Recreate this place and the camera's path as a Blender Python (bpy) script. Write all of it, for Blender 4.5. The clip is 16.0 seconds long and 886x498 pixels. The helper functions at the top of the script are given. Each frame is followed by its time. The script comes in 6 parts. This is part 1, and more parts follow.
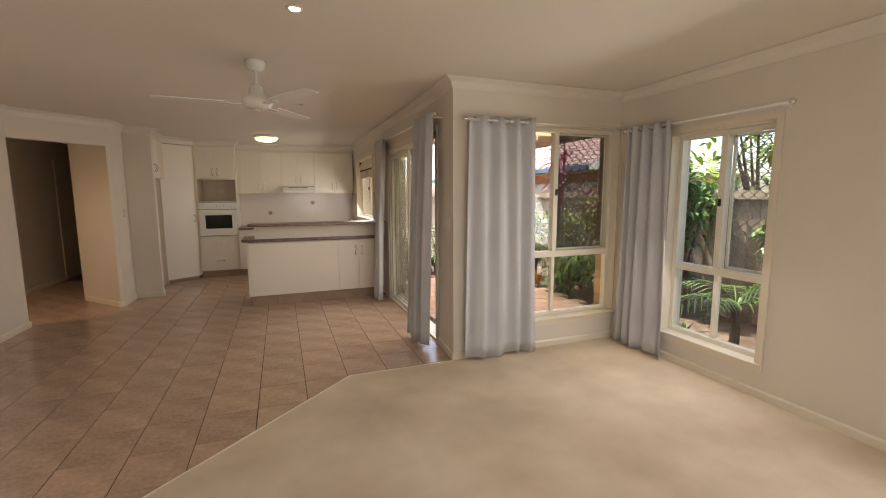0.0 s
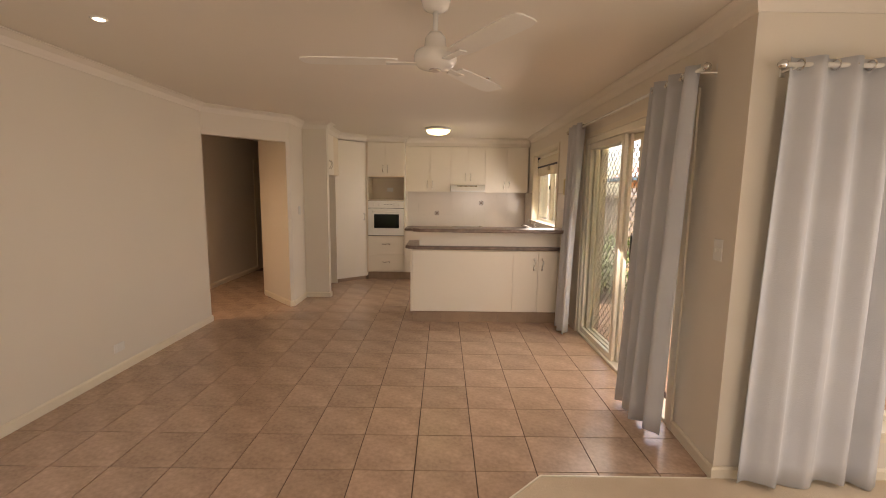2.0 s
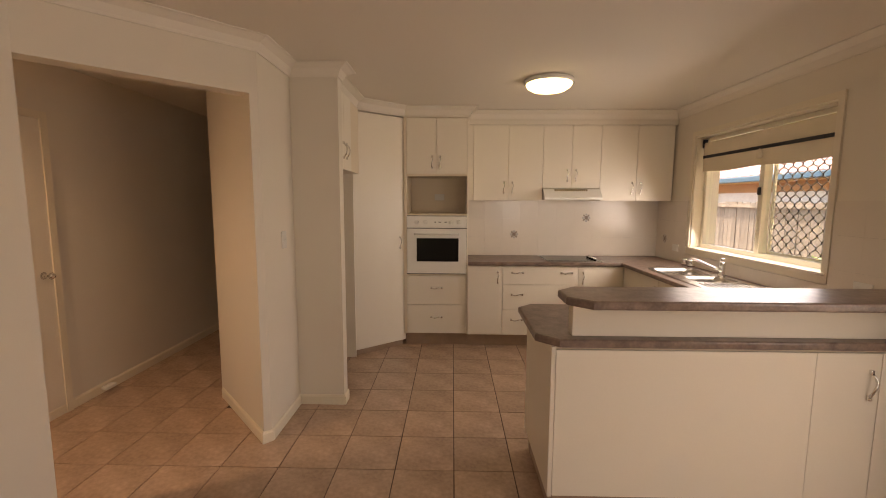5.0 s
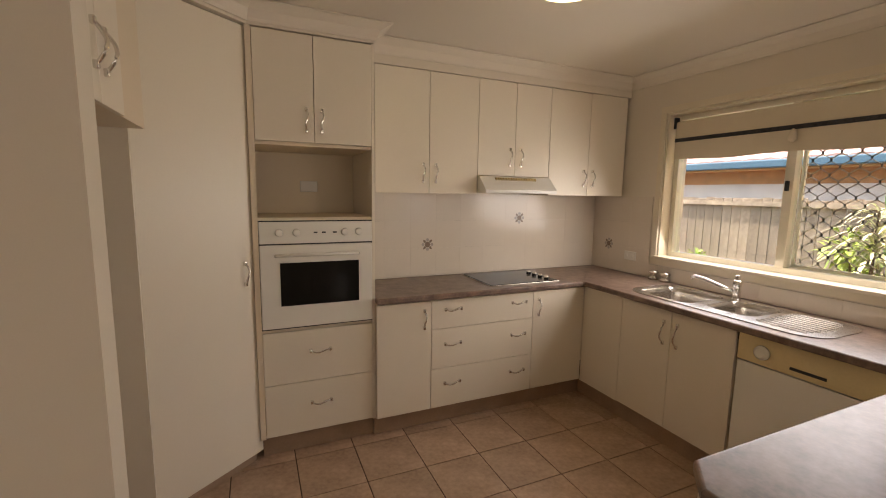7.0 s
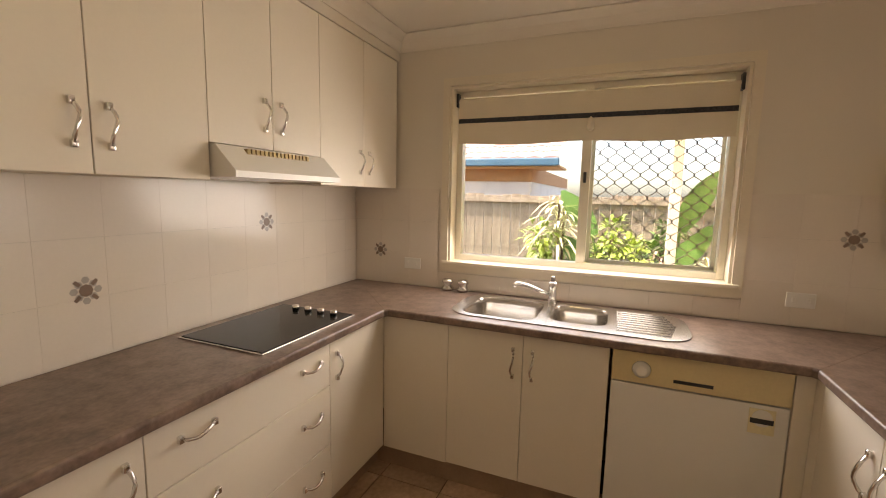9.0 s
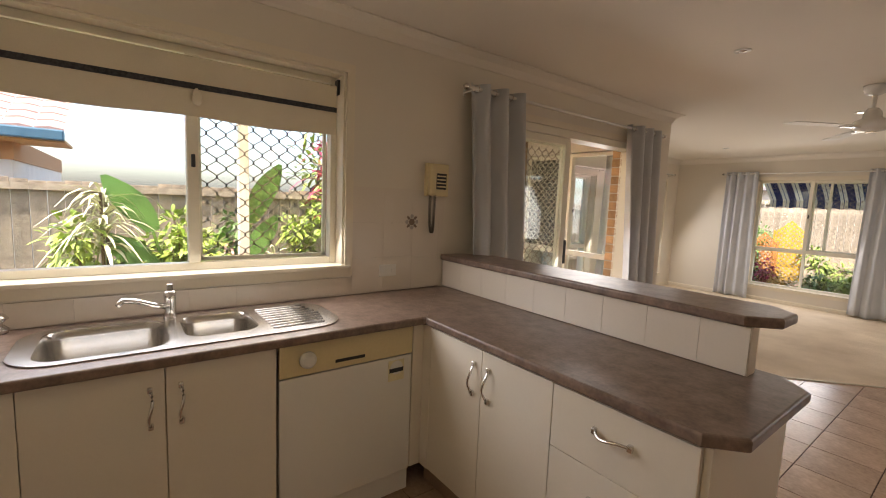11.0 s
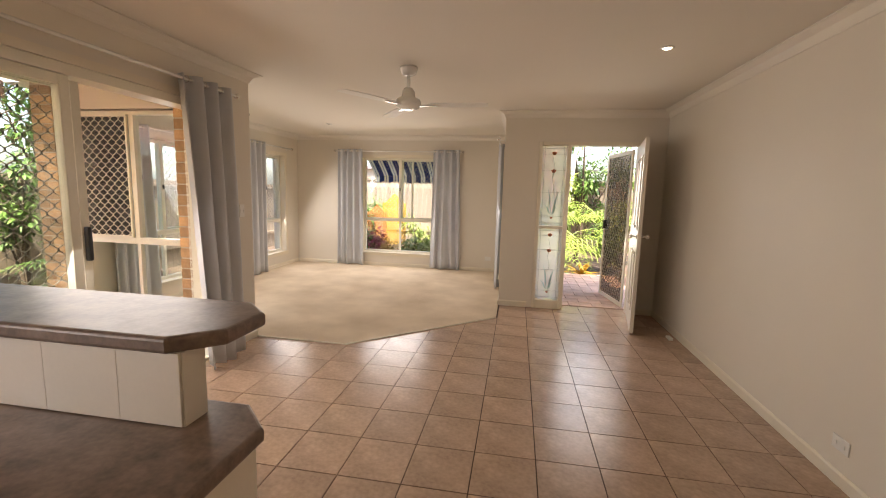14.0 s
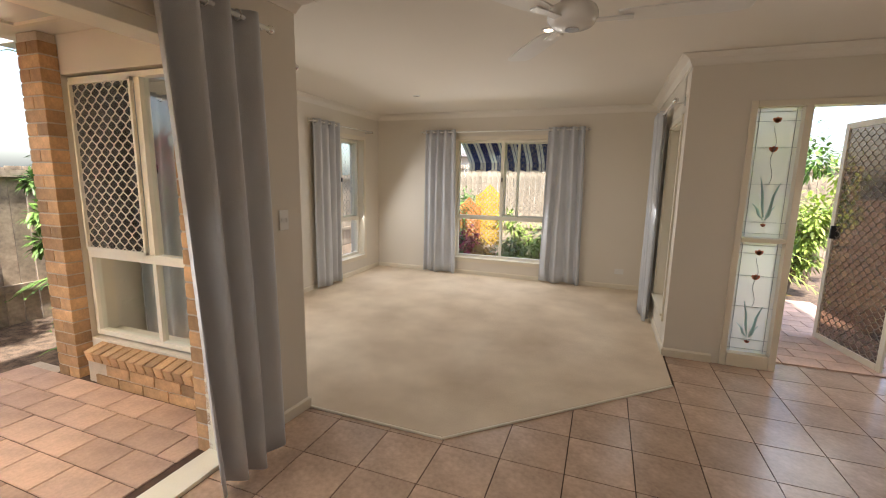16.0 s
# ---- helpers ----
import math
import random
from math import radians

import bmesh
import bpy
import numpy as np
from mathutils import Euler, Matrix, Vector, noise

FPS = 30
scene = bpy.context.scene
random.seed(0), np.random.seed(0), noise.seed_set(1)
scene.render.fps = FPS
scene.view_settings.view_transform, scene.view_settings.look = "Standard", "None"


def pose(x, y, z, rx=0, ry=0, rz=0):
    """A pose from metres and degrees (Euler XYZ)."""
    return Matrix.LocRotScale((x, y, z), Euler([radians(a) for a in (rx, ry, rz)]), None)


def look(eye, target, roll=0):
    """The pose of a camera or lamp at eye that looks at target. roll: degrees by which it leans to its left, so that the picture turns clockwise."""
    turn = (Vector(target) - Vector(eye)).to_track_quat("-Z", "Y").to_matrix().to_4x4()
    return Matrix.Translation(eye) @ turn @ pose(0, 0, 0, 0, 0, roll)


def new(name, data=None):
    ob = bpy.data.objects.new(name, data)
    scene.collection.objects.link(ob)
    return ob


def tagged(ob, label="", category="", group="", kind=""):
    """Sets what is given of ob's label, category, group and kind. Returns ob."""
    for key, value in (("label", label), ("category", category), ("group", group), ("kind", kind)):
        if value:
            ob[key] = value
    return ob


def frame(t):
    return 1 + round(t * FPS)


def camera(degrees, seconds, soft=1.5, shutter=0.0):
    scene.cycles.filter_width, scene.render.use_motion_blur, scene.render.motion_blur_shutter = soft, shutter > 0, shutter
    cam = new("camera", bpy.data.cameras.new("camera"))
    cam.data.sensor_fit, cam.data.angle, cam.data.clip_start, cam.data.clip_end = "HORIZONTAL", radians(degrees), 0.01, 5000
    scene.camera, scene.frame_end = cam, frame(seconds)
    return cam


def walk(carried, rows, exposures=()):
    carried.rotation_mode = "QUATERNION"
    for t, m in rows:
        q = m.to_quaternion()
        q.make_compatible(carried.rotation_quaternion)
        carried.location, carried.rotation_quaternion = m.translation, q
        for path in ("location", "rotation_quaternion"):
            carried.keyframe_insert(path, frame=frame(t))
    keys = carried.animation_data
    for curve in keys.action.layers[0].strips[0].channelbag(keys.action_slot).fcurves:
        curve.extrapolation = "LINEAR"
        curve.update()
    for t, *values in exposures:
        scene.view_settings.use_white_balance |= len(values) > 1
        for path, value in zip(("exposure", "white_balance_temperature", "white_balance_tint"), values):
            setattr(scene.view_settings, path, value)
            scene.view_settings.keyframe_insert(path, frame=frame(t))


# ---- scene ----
cam = camera(92.15, 16.0, 1.0)
PATH = [
    (0, (1.0836, 0.1572, 1.4768), (1.7848, 2.0132, 1.2257), -0.25),
    (0.5, (1.048, 0.301, 1.484), (1.5099, 2.2301, 1.2305), 0.02),
    (1, (1.0138, 0.6152, 1.4896), (1.2929, 2.5796, 1.2383), 0.28),
    (1.5, (1.0248, 1.0061, 1.4949), (1.1605, 2.9843, 1.2361), 0.46),
    (2, (1.0095, 1.4459, 1.5023), (1.0087, 3.4288, 1.2432), 0.68),
    (2.5, (0.9295, 1.9575, 1.4975), (0.8649, 3.9405, 1.2455), 0.80),
    (3, (0.8456, 2.467, 1.4861), (0.7663, 4.4497, 1.2359), 0.86),
    (3.5, (0.7162, 2.9732, 1.4813), (0.6181, 4.956, 1.2353), 0.84),
    (4, (0.555, 3.473, 1.481), (0.4469, 5.4563, 1.2472), 0.80),
    (4.5, (0.368, 3.942, 1.495), (0.2677, 5.9267, 1.2709), 0.60),
    (7, (-0.295, 6.326, 1.528), (0.5052, 8.1399, 1.2669), 0.93),
    (7.5, (-0.306, 6.725, 1.529), (0.7954, 8.3736, 1.2647), 1.07),
    (8, (-0.238, 7.066, 1.513), (1.1468, 8.4866, 1.2577), 0.94),
    (10.5, (0.31, 8.097, 1.463), (2.1685, 7.3935, 1.2347), 2.39),
    (11, (0.244, 8.109, 1.456), (1.831, 6.9117, 1.2374), 2.38),
    (11.5, (0.198, 8.085, 1.466), (1.4644, 6.5539, 1.2367), 1.86),
    (12, (0.14, 8.023, 1.443), (1.0734, 6.2677, 1.2223), 1.92),
    (12.5, (0.104, 7.957, 1.433), (0.7667, 6.0832, 1.2127), 1.84),
    (13, (0.056, 7.823, 1.438), (0.5185, 5.8906, 1.2061), 1.71),
    (13.5, (-0.035, 7.574, 1.417), (0.3346, 5.6221, 1.1811), 1.82),
    (14, (0.032, 7.185, 1.434), (0.3654, 5.2309, 1.1707), 1.54),
    (14.5, (0.151, 6.753, 1.455), (0.4723, 4.7989, 1.1774), 1.68),
    (15, (0.274, 6.342, 1.463), (0.5928, 4.3896, 1.1702), 1.72),
    (15.5, (0.522, 5.981, 1.47), (0.9855, 4.0606, 1.1579), 1.35),
    (16, (0.777, 5.645, 1.467), (1.4682, 3.7968, 1.142), 1.00),
]
EXPOSURES = [(0, 2.10, 6650, 15), (0.5, 1.98, 6700, 15), (1.0, 1.84, 6800, 15), (1.5, 2.15, 7200, 19), (2.0, 2.4, 7350, 20), (3.5, 2.3, 7200, 21), (4.5, 2.34, 7700, 23), (7.0, 2.2, 7050, 18), (8.0, 2.28, 7300, 18), (10.5, 2.6, 7000, 18), (11.0, 2.15, 6600, 15), (11.5, 1.98, 6450, 17), (12.5, 2.6, 6550, 20), (14.0, 2.42, 6850, 17), (15.0, 2.12, 6650, 14), (16.0, 2.12, 6250, 12)]
walk(cam, [(t, look(eye, target, roll)) for t, eye, target, roll in PATH], EXPOSURES)

# ---- world, sun, large lights ----
world = bpy.data.worlds.new("sky")
scene.world = world
world.use_nodes = True
wn = world.node_tree.nodes
sky = wn.new("ShaderNodeTexSky")
sky.sky_type = "NISHITA"
sky.sun_disc = False
sky.sun_elevation = radians(62)
sky.sun_rotation = radians(-18)
sky.dust_density = 3.0
wn["Background"].inputs[1].default_value = 0.135
world.node_tree.links.new(sky.outputs[0], wn["Background"].inputs[0])

sun = new("sun", bpy.data.lights.new("sun", "SUN"))
sun.data.energy, sun.data.angle, sun.data.color = 2.9, radians(1.5), (1.0, 0.95, 0.87)
sun.matrix_world = look((-2, 6, 12), (0, 0, 0))


def window_light(name, x, y, z, w, h, to, watts, color=(1.0, 0.97, 0.92)):
    lamp = new(name, bpy.data.lights.new(name, "AREA"))
    lamp.data.shape, lamp.data.size, lamp.data.size_y, lamp.data.energy, lamp.data.color = "RECTANGLE", w, h, watts, color
    lamp.matrix_world = look((x, y, z), to)
    return lamp


window_light("skylight_sliding_door", 2.36, 5.02, 1.32, 0.95, 1.3, (0.6, 5.0, 0.25), 2.7)
window_light("skylight_kitchen_window", 2.43, 7.86, 1.44, 1.4, 0.66, (0.4, 7.86, 0.35), 3.40)
window_light("skylight_east_window", 4.06, 2.48, 1.30, 0.62, 1.1, (2.2, 2.42, 0.25), 3.2)
window_light("skylight_corner_window", 4.06, 0.22, 1.30, 0.55, 1.1, (2.2, 0.4, 0.25), 2.6)
window_light("skylight_front_window", 2.22, -0.40, 1.30, 1.05, 1.1, (2.2, 1.5, 0.25), 4.0)
window_light("skylight_entry", -0.95, 1.66, 1.30, 0.68, 1.3, (-0.85, 3.6, -0.1), 1.9)
window_light("skylight_porch_window", 0.42, 1.12, 1.40, 0.6, 0.6, (2.2, 0.9, 0.5), 0.9)
hall_lamp = new("hall_lamp", bpy.data.lights.new("hall_lamp", "SPOT"))
hall_lamp.data.energy, hall_lamp.data.spot_size, hall_lamp.data.spot_blend = 12, radians(150), 0.8
hall_lamp.data.color, hall_lamp.data.shadow_soft_size = (1.0, 0.72, 0.46), 0.03
hall_lamp.matrix_world = look((-2.3, 6.0, 2.41), (-2.3, 6.01, 0))


# ---- materials ----
def mat(name, color, rough=0.6, metal=0.0, var=0.08, scale=6.0, fine=90.0, bump=0.05, spec=0.5, tint=None, random_amount=0.0, coat=0.0):
    """Principled surface with colour variation at two scales and a fine relief."""
    m = bpy.data.materials.new(name)
    m.use_nodes = True
    nt = m.node_tree
    p = nt.nodes["Principled BSDF"]
    p.inputs["Roughness"].default_value = rough
    p.inputs["Metallic"].default_value = metal
    p.inputs["Specular IOR Level"].default_value = spec
    p.inputs["Coat Weight"].default_value = coat
    tc = nt.nodes.new("ShaderNodeTexCoord")
    n1 = nt.nodes.new("ShaderNodeTexNoise")
    n1.inputs["Scale"].default_value, n1.inputs["Detail"].default_value = scale, 5
    n2 = nt.nodes.new("ShaderNodeTexNoise")
    n2.inputs["Scale"].default_value, n2.inputs["Detail"].default_value = fine, 3
    nt.links.new(tc.outputs["Object"], n1.inputs["Vector"])
    nt.links.new(tc.outputs["Object"], n2.inputs["Vector"])
    add = nt.nodes.new("ShaderNodeMix")
    add.data_type = "FLOAT"
    add.inputs[0].default_value = 0.35
    nt.links.new(n1.outputs["Fac"], add.inputs[2])
    nt.links.new(n2.outputs["Fac"], add.inputs[3])
    ramp = nt.nodes.new("ShaderNodeValToRGB")
    lo = [max(0.0, c * (1 - var * 2)) for c in color]
    hi = [min(1.0, c * (1 + var)) for c in (tint or color)]
    ramp.color_ramp.elements[0].position, ramp.color_ramp.elements[1].position = 0.3, 0.7
    ramp.color_ramp.elements[0].color, ramp.color_ramp.elements[1].color = (*lo, 1), (*hi, 1)
    nt.links.new(add.outputs[0], ramp.inputs["Fac"])
    out = ramp.outputs["Color"]
    if random_amount:
        info = nt.nodes.new("ShaderNodeObjectInfo")
        hsv = nt.nodes.new("ShaderNodeHueSaturation")
        mr = nt.nodes.new("ShaderNodeMapRange")
        mr.inputs["To Min"].default_value, mr.inputs["To Max"].default_value = 1 - random_amount, 1 + random_amount
        nt.links.new(info.outputs["Random"], mr.inputs["Value"])
        nt.links.new(mr.outputs[0], hsv.inputs["Value"])
        nt.links.new(out, hsv.inputs["Color"])
        out = hsv.outputs["Color"]
    nt.links.new(out, p.inputs["Base Color"])
    if bump:
        b = nt.nodes.new("ShaderNodeBump")
        b.inputs["Strength"].default_value, b.inputs["Distance"].default_value = bump, 0.01
        nt.links.new(n2.outputs["Fac"], b.inputs["Height"])
        nt.links.new(b.outputs[0], p.inputs["Normal"])
    return m


def glass_mat(name, color=(0.97, 0.99, 0.98), rough=0.0):
    m = bpy.data.materials.new(name)
    m.use_nodes = True
    nt = m.node_tree
    nt.nodes.remove(nt.nodes["Principled BSDF"])
    tr = nt.nodes.new("ShaderNodeBsdfTransparent")
    tr.inputs[0].default_value = (*color, 1)
    gl = nt.nodes.new("ShaderNodeBsdfGlossy")
    gl.inputs["Roughness"].default_value = rough
    lw = nt.nodes.new("ShaderNodeLayerWeight")
    pw = nt.nodes.new("ShaderNodeMath")
    pw.operation = "POWER"
    pw.inputs[1].default_value = 4.0
    nt.links.new(lw.outputs["Facing"], pw.inputs[0])
    fr = nt.nodes.new("ShaderNodeMapRange")
    fr.inputs["To Min"].default_value, fr.inputs["To Max"].default_value = 0.045, 0.42
    nt.links.new(pw.outputs[0], fr.inputs["Value"])
    mix = nt.nodes.new("ShaderNodeMixShader")
    nt.links.new(fr.outputs[0], mix.inputs[0])
    nt.links.new(tr.outputs[0], mix.inputs[1])
    nt.links.new(gl.outputs[0], mix.inputs[2])
    nt.links.new(mix.outputs[0], nt.nodes["Material Output"].inputs[0])
    return m


def glow_mat(name, color, strength):
    m = bpy.data.materials.new(name)
    m.use_nodes = True
    p = m.node_tree.nodes["Principled BSDF"]
    p.inputs["Base Color"].default_value = (*color, 1)
    p.inputs["Emission Color"].default_value = (*color, 1)
    p.inputs["Emission Strength"].default_value = strength
    return m


WALL = mat("cream_wall_paint", (0.72, 0.655, 0.555), 0.55, var=0.02, scale=1.2, fine=220, bump=0.02)
CEIL = mat("ceiling_paint", (0.76, 0.70, 0.61), 0.8, var=0.02, scale=0.8, fine=200, bump=0.02)
TRIM = mat("cream_gloss_trim", (0.76, 0.68, 0.54), 0.35, var=0.03, scale=3, bump=0.0)
ALU = mat("cream_powdercoat", (0.80, 0.75, 0.62), 0.35, var=0.03, scale=8, bump=0.0)
TILE = mat("terracotta_floor_tile", (0.43, 0.292, 0.207), 0.25, var=0.12, scale=5.0, fine=40, bump=0.03, tint=(0.51, 0.355, 0.255), random_amount=0.07)
GROUT = mat("brown_grout", (0.09, 0.05, 0.03), 0.9, var=0.2, scale=20, bump=0.1)
CARPET = mat("cream_carpet", (0.66, 0.51, 0.355), 0.95, var=0.10, scale=1.9, tint=(0.74, 0.625, 0.475), fine=420, bump=0.5, spec=0.1)
CAB = mat("cream_laminate", (0.78, 0.71, 0.60), 0.38, var=0.015, scale=2, bump=0.0)
CARC = mat("cabinet_carcass", (0.75, 0.645, 0.50), 0.5, var=0.02, scale=2, bump=0.0)
BENCH = mat("brown_stone_laminate", (0.185, 0.122, 0.092), 0.34, var=0.22, scale=16, fine=70, bump=0.01, tint=(0.24, 0.168, 0.132))
KICK = mat("tan_tile_kickboard", (0.36, 0.245, 0.165), 0.4, var=0.1, scale=8, bump=0.02, random_amount=0.05)
SPLASH = mat("cream_wall_tile", (0.74, 0.665, 0.575), 0.16, var=0.02, scale=4, bump=0.0, random_amount=0.006)
STEEL = mat("brushed_stainless", (0.62, 0.60, 0.57), 0.22, 1.0, var=0.05, scale=12, bump=0.0)
CHROME = mat("chrome", (0.75, 0.73, 0.70), 0.12, 1.0, var=0.0, bump=0.0)
WHITE = mat("white_enamel", (0.80, 0.775, 0.72), 0.25, var=0.01, scale=2, bump=0.0)
YELLOWED = mat("yellowed_plastic", (0.70, 0.58, 0.33), 0.4, var=0.04, scale=3, bump=0.0)
BLACKGLASS = mat("black_ceramic_glass", (0.012, 0.011, 0.010), 0.10, var=0.0, bump=0.0, spec=0.10)
BLACK = mat("black_plastic", (0.02, 0.02, 0.022), 0.4, var=0.1, bump=0.0)
CURTAIN = mat("grey_curtain_cloth", (0.55, 0.555, 0.57), 0.6, var=0.05, scale=4, fine=260, bump=0.2, spec=0.35)
BRICK = mat("tan_brick", (0.50, 0.305, 0.155), 0.85, var=0.18, scale=7, fine=60, bump=0.35, random_amount=0.32)
MORTAR = mat("mortar", (0.52, 0.44, 0.34), 0.95, var=0.1, scale=10, bump=0.3)
PAVER = mat("terracotta_paver", (0.58, 0.39, 0.285), 0.75, var=0.15, scale=5, fine=50, bump=0.2, random_amount=0.16)
MESH = mat("cream_security_mesh", (0.74, 0.68, 0.55), 0.45, var=0.02, bump=0.0)
DARKMESH = mat("grey_security_mesh", (0.33, 0.285, 0.22), 0.45, var=0.05, bump=0.0)
FENCE = mat("weathered_paling", (0.40, 0.315, 0.225), 0.9, var=0.28, scale=5, fine=30, bump=0.3, random_amount=0.18)
LEAF = mat("green_leaf", (0.08, 0.17, 0.03), 0.5, var=0.3, scale=3, bump=0.0, tint=(0.16, 0.28, 0.05))
LEAF_LIGHT = mat("lime_leaf", (0.22, 0.36, 0.05), 0.5, var=0.3, scale=3, bump=0.0, tint=(0.38, 0.48, 0.08))
LEAF_RED = mat("crimson_leaf", (0.33, 0.02, 0.06), 0.5, var=0.3, scale=3, bump=0.0, tint=(0.55, 0.05, 0.12))
LEAF_YELLOW = mat("yellow_leaf", (0.50, 0.36, 0.03), 0.5, var=0.3, scale=3, bump=0.0, tint=(0.60, 0.30, 0.03))
BARK = mat("bark", (0.16, 0.11, 0.07), 0.9, var=0.3, scale=10, bump=0.4)
SOIL = mat("bark_mulch", (0.17, 0.115, 0.075), 0.95, var=0.4, scale=14, fine=60, bump=0.8)
GLASS = glass_mat("window_glass")
FLYSCREEN = bpy.data.materials.new("dark_fly_screen")
FLYSCREEN.use_nodes = True
nt = FLYSCREEN.node_tree
nt.nodes["Principled BSDF"].inputs["Base Color"].default_value = (0.05, 0.045, 0.04, 1)
nt.nodes["Principled BSDF"].inputs["Roughness"].default_value = 0.8
nt.nodes["Principled BSDF"].inputs["Alpha"].default_value = 0.5
LAMP = glow_mat("lamp_diffuser", (1.0, 0.82, 0.40), 1.3)
BULB = glow_mat("downlight_bulb", (1.0, 0.85, 0.62), 1.6)


# ---- mesh helpers ----
def box(bm, x0, y0, z0, x1, y1, z1, bevel=0.0):
    """Adds a box to bm, its edges bevelled."""
    x0, x1, y0, y1, z0, z1 = min(x0, x1), max(x0, x1), min(y0, y1), max(y0, y1), min(z0, z1), max(z0, z1)
    v = [bm.verts.new((x, y, z)) for z in (z0, z1) for x, y in ((x0, y0), (x1, y0), (x1, y1), (x0, y1))]
    f = [bm.faces.new([v[i] for i in q]) for q in ((3, 2, 1, 0), (4, 5, 6, 7), (0, 1, 5, 4), (1, 2, 6, 5), (2, 3, 7, 6), (3, 0, 4, 7))]
    if bevel:
        bmesh.ops.bevel(bm, geom=list({e for q in f for e in q.edges}), offset=bevel, segments=2, profile=0.5, affect="EDGES")
    return bm


def prism(bm, outline, z0, z1, bevel=0.0):
    """Adds an upright prism over an outline (counter-clockwise)."""
    a = [bm.verts.new((x, y, z0)) for x, y in outline]
    b = [bm.verts.new((x, y, z1)) for x, y in outline]
    n = len(a)
    f = [bm.faces.new(list(reversed(a))), bm.faces.new(b)]
    f += [bm.faces.new((a[i], a[(i + 1) % n], b[(i + 1) % n], b[i])) for i in range(n)]
    if bevel:
        bmesh.ops.bevel(bm, geom=list(f[1].edges) + list(f[0].edges), offset=bevel, segments=3, profile=0.5, affect="EDGES")
    return bm


def tube(bm, pts, r, seg=8, r1=None):
    """A round bar along a line of points, tapering to r1."""
    pts = [Vector(p) for p in pts]
    rings = []
    for i, p in enumerate(pts):
        d = (pts[min(i + 1, len(pts) - 1)] - pts[max(i - 1, 0)]).normalized()
        up = Vector((0, 0, 1)) if abs(d.z) < 0.9 else Vector((1, 0, 0))
        u = d.cross(up).normalized()
        w = d.cross(u)
        rr = r + ((r1 if r1 is not None else r) - r) * i / max(1, len(pts) - 1)
        rings.append([bm.verts.new(p + (u * math.cos(a) + w * math.sin(a)) * rr) for a in (2 * math.pi * k / seg for k in range(seg))])
    for q0, q1 in zip(rings, rings[1:]):
        for k in range(seg):
            bm.faces.new((q0[k], q0[(k + 1) % seg], q1[(k + 1) % seg], q1[k]))
    bm.faces.new(rings[0])
    bm.faces.new(list(reversed(rings[-1])))
    return bm


def lathe(bm, profile, centre=(0, 0, 0), seg=32):
    """A turned shape: (radius, height) pairs about an upright axis."""
    cx, cy, cz = centre
    rings = [[bm.verts.new((cx + max(r, 1e-4) * math.cos(2 * math.pi * k / seg), cy + max(r, 1e-4) * math.sin(2 * math.pi * k / seg), cz + h)) for k in range(seg)] for r, h in profile]
    for q0, q1 in zip(rings, rings[1:]):
        for k in range(seg):
            bm.faces.new((q0[k], q0[(k + 1) % seg], q1[(k + 1) % seg], q1[k]))
    bm.faces.new(list(reversed(rings[0])))
    bm.faces.new(rings[-1])
    return bm


def finish(name, bm, material, smooth=False):
    bmesh.ops.recalc_face_normals(bm, faces=bm.faces)
    me = bpy.data.meshes.new(name)
    bm.to_mesh(me)
    bm.free()
    if material:
        me.materials.append(material)
    if smooth:
        for q in me.polygons:
            q.use_smooth = True
    return me


def thing(name, label, category, loc=(0, 0, 0), rz=0.0, group="", kind=""):
    """An Empty at the base of a thing; its parts are meshes under it."""
    e = new(name)
    e.matrix_world = pose(*loc, 0, 0, rz)
    e.empty_display_size = 0.1
    return tagged(e, label, category, group, kind)


def part(name, bm, material, parent, label="", smooth=False):
    """Links a bmesh, in its thing's own coordinates, as one mesh under a thing or a part."""
    ob = new(name, finish(name, bm, material, smooth))
    ob.parent = parent
    return tagged(ob, label)


def whole(name, bm, material, label, category, kind="", group="", smooth=False):
    return tagged(new(name, finish(name, bm, material, smooth)), label, category, group, kind)


def b1(*args, bevel=0.0):
    return box(bmesh.new(), *args, bevel=bevel)


# ---- plan ----
XS, XC, XL, XE, XW = 2.50, 2.465, -1.66, 4.25, 0.215        # sliding-door wall, long wall, living east, living west
YF, YN, YP, YK = -0.58, 1.72, 3.56, 9.30         # living front, entry, patio wall, kitchen back
CZ = 2.44                                        # ceiling
OUT = 0.24                                       # outer wall thickness


def wall(name, axis, face, depth, a0, a1, holes=(), z1=CZ, material=None, label="cream painted plaster wall"):
    """An upright wall from face to face + depth along axis x or y, with holes (a, b, z0, z1) through it."""
    bm = bmesh.new()

    def put(p, q, lo, hi):
        if q - p < 1e-4 or hi - lo < 1e-4:
            return
        if axis == "x":
            box(bm, face, p, lo, face + depth, q, hi)
        else:
            box(bm, p, face, lo, q, face + depth, hi)
    at = a0
    for p, q, lo, hi in sorted(holes):
        put(at, p, 0, z1)
        put(p, q, 0, lo)
        put(p, q, hi, z1)
        at = q
    put(at, a1, 0, z1)
    return whole(name, bm, material or WALL, label, "wall", "structure")


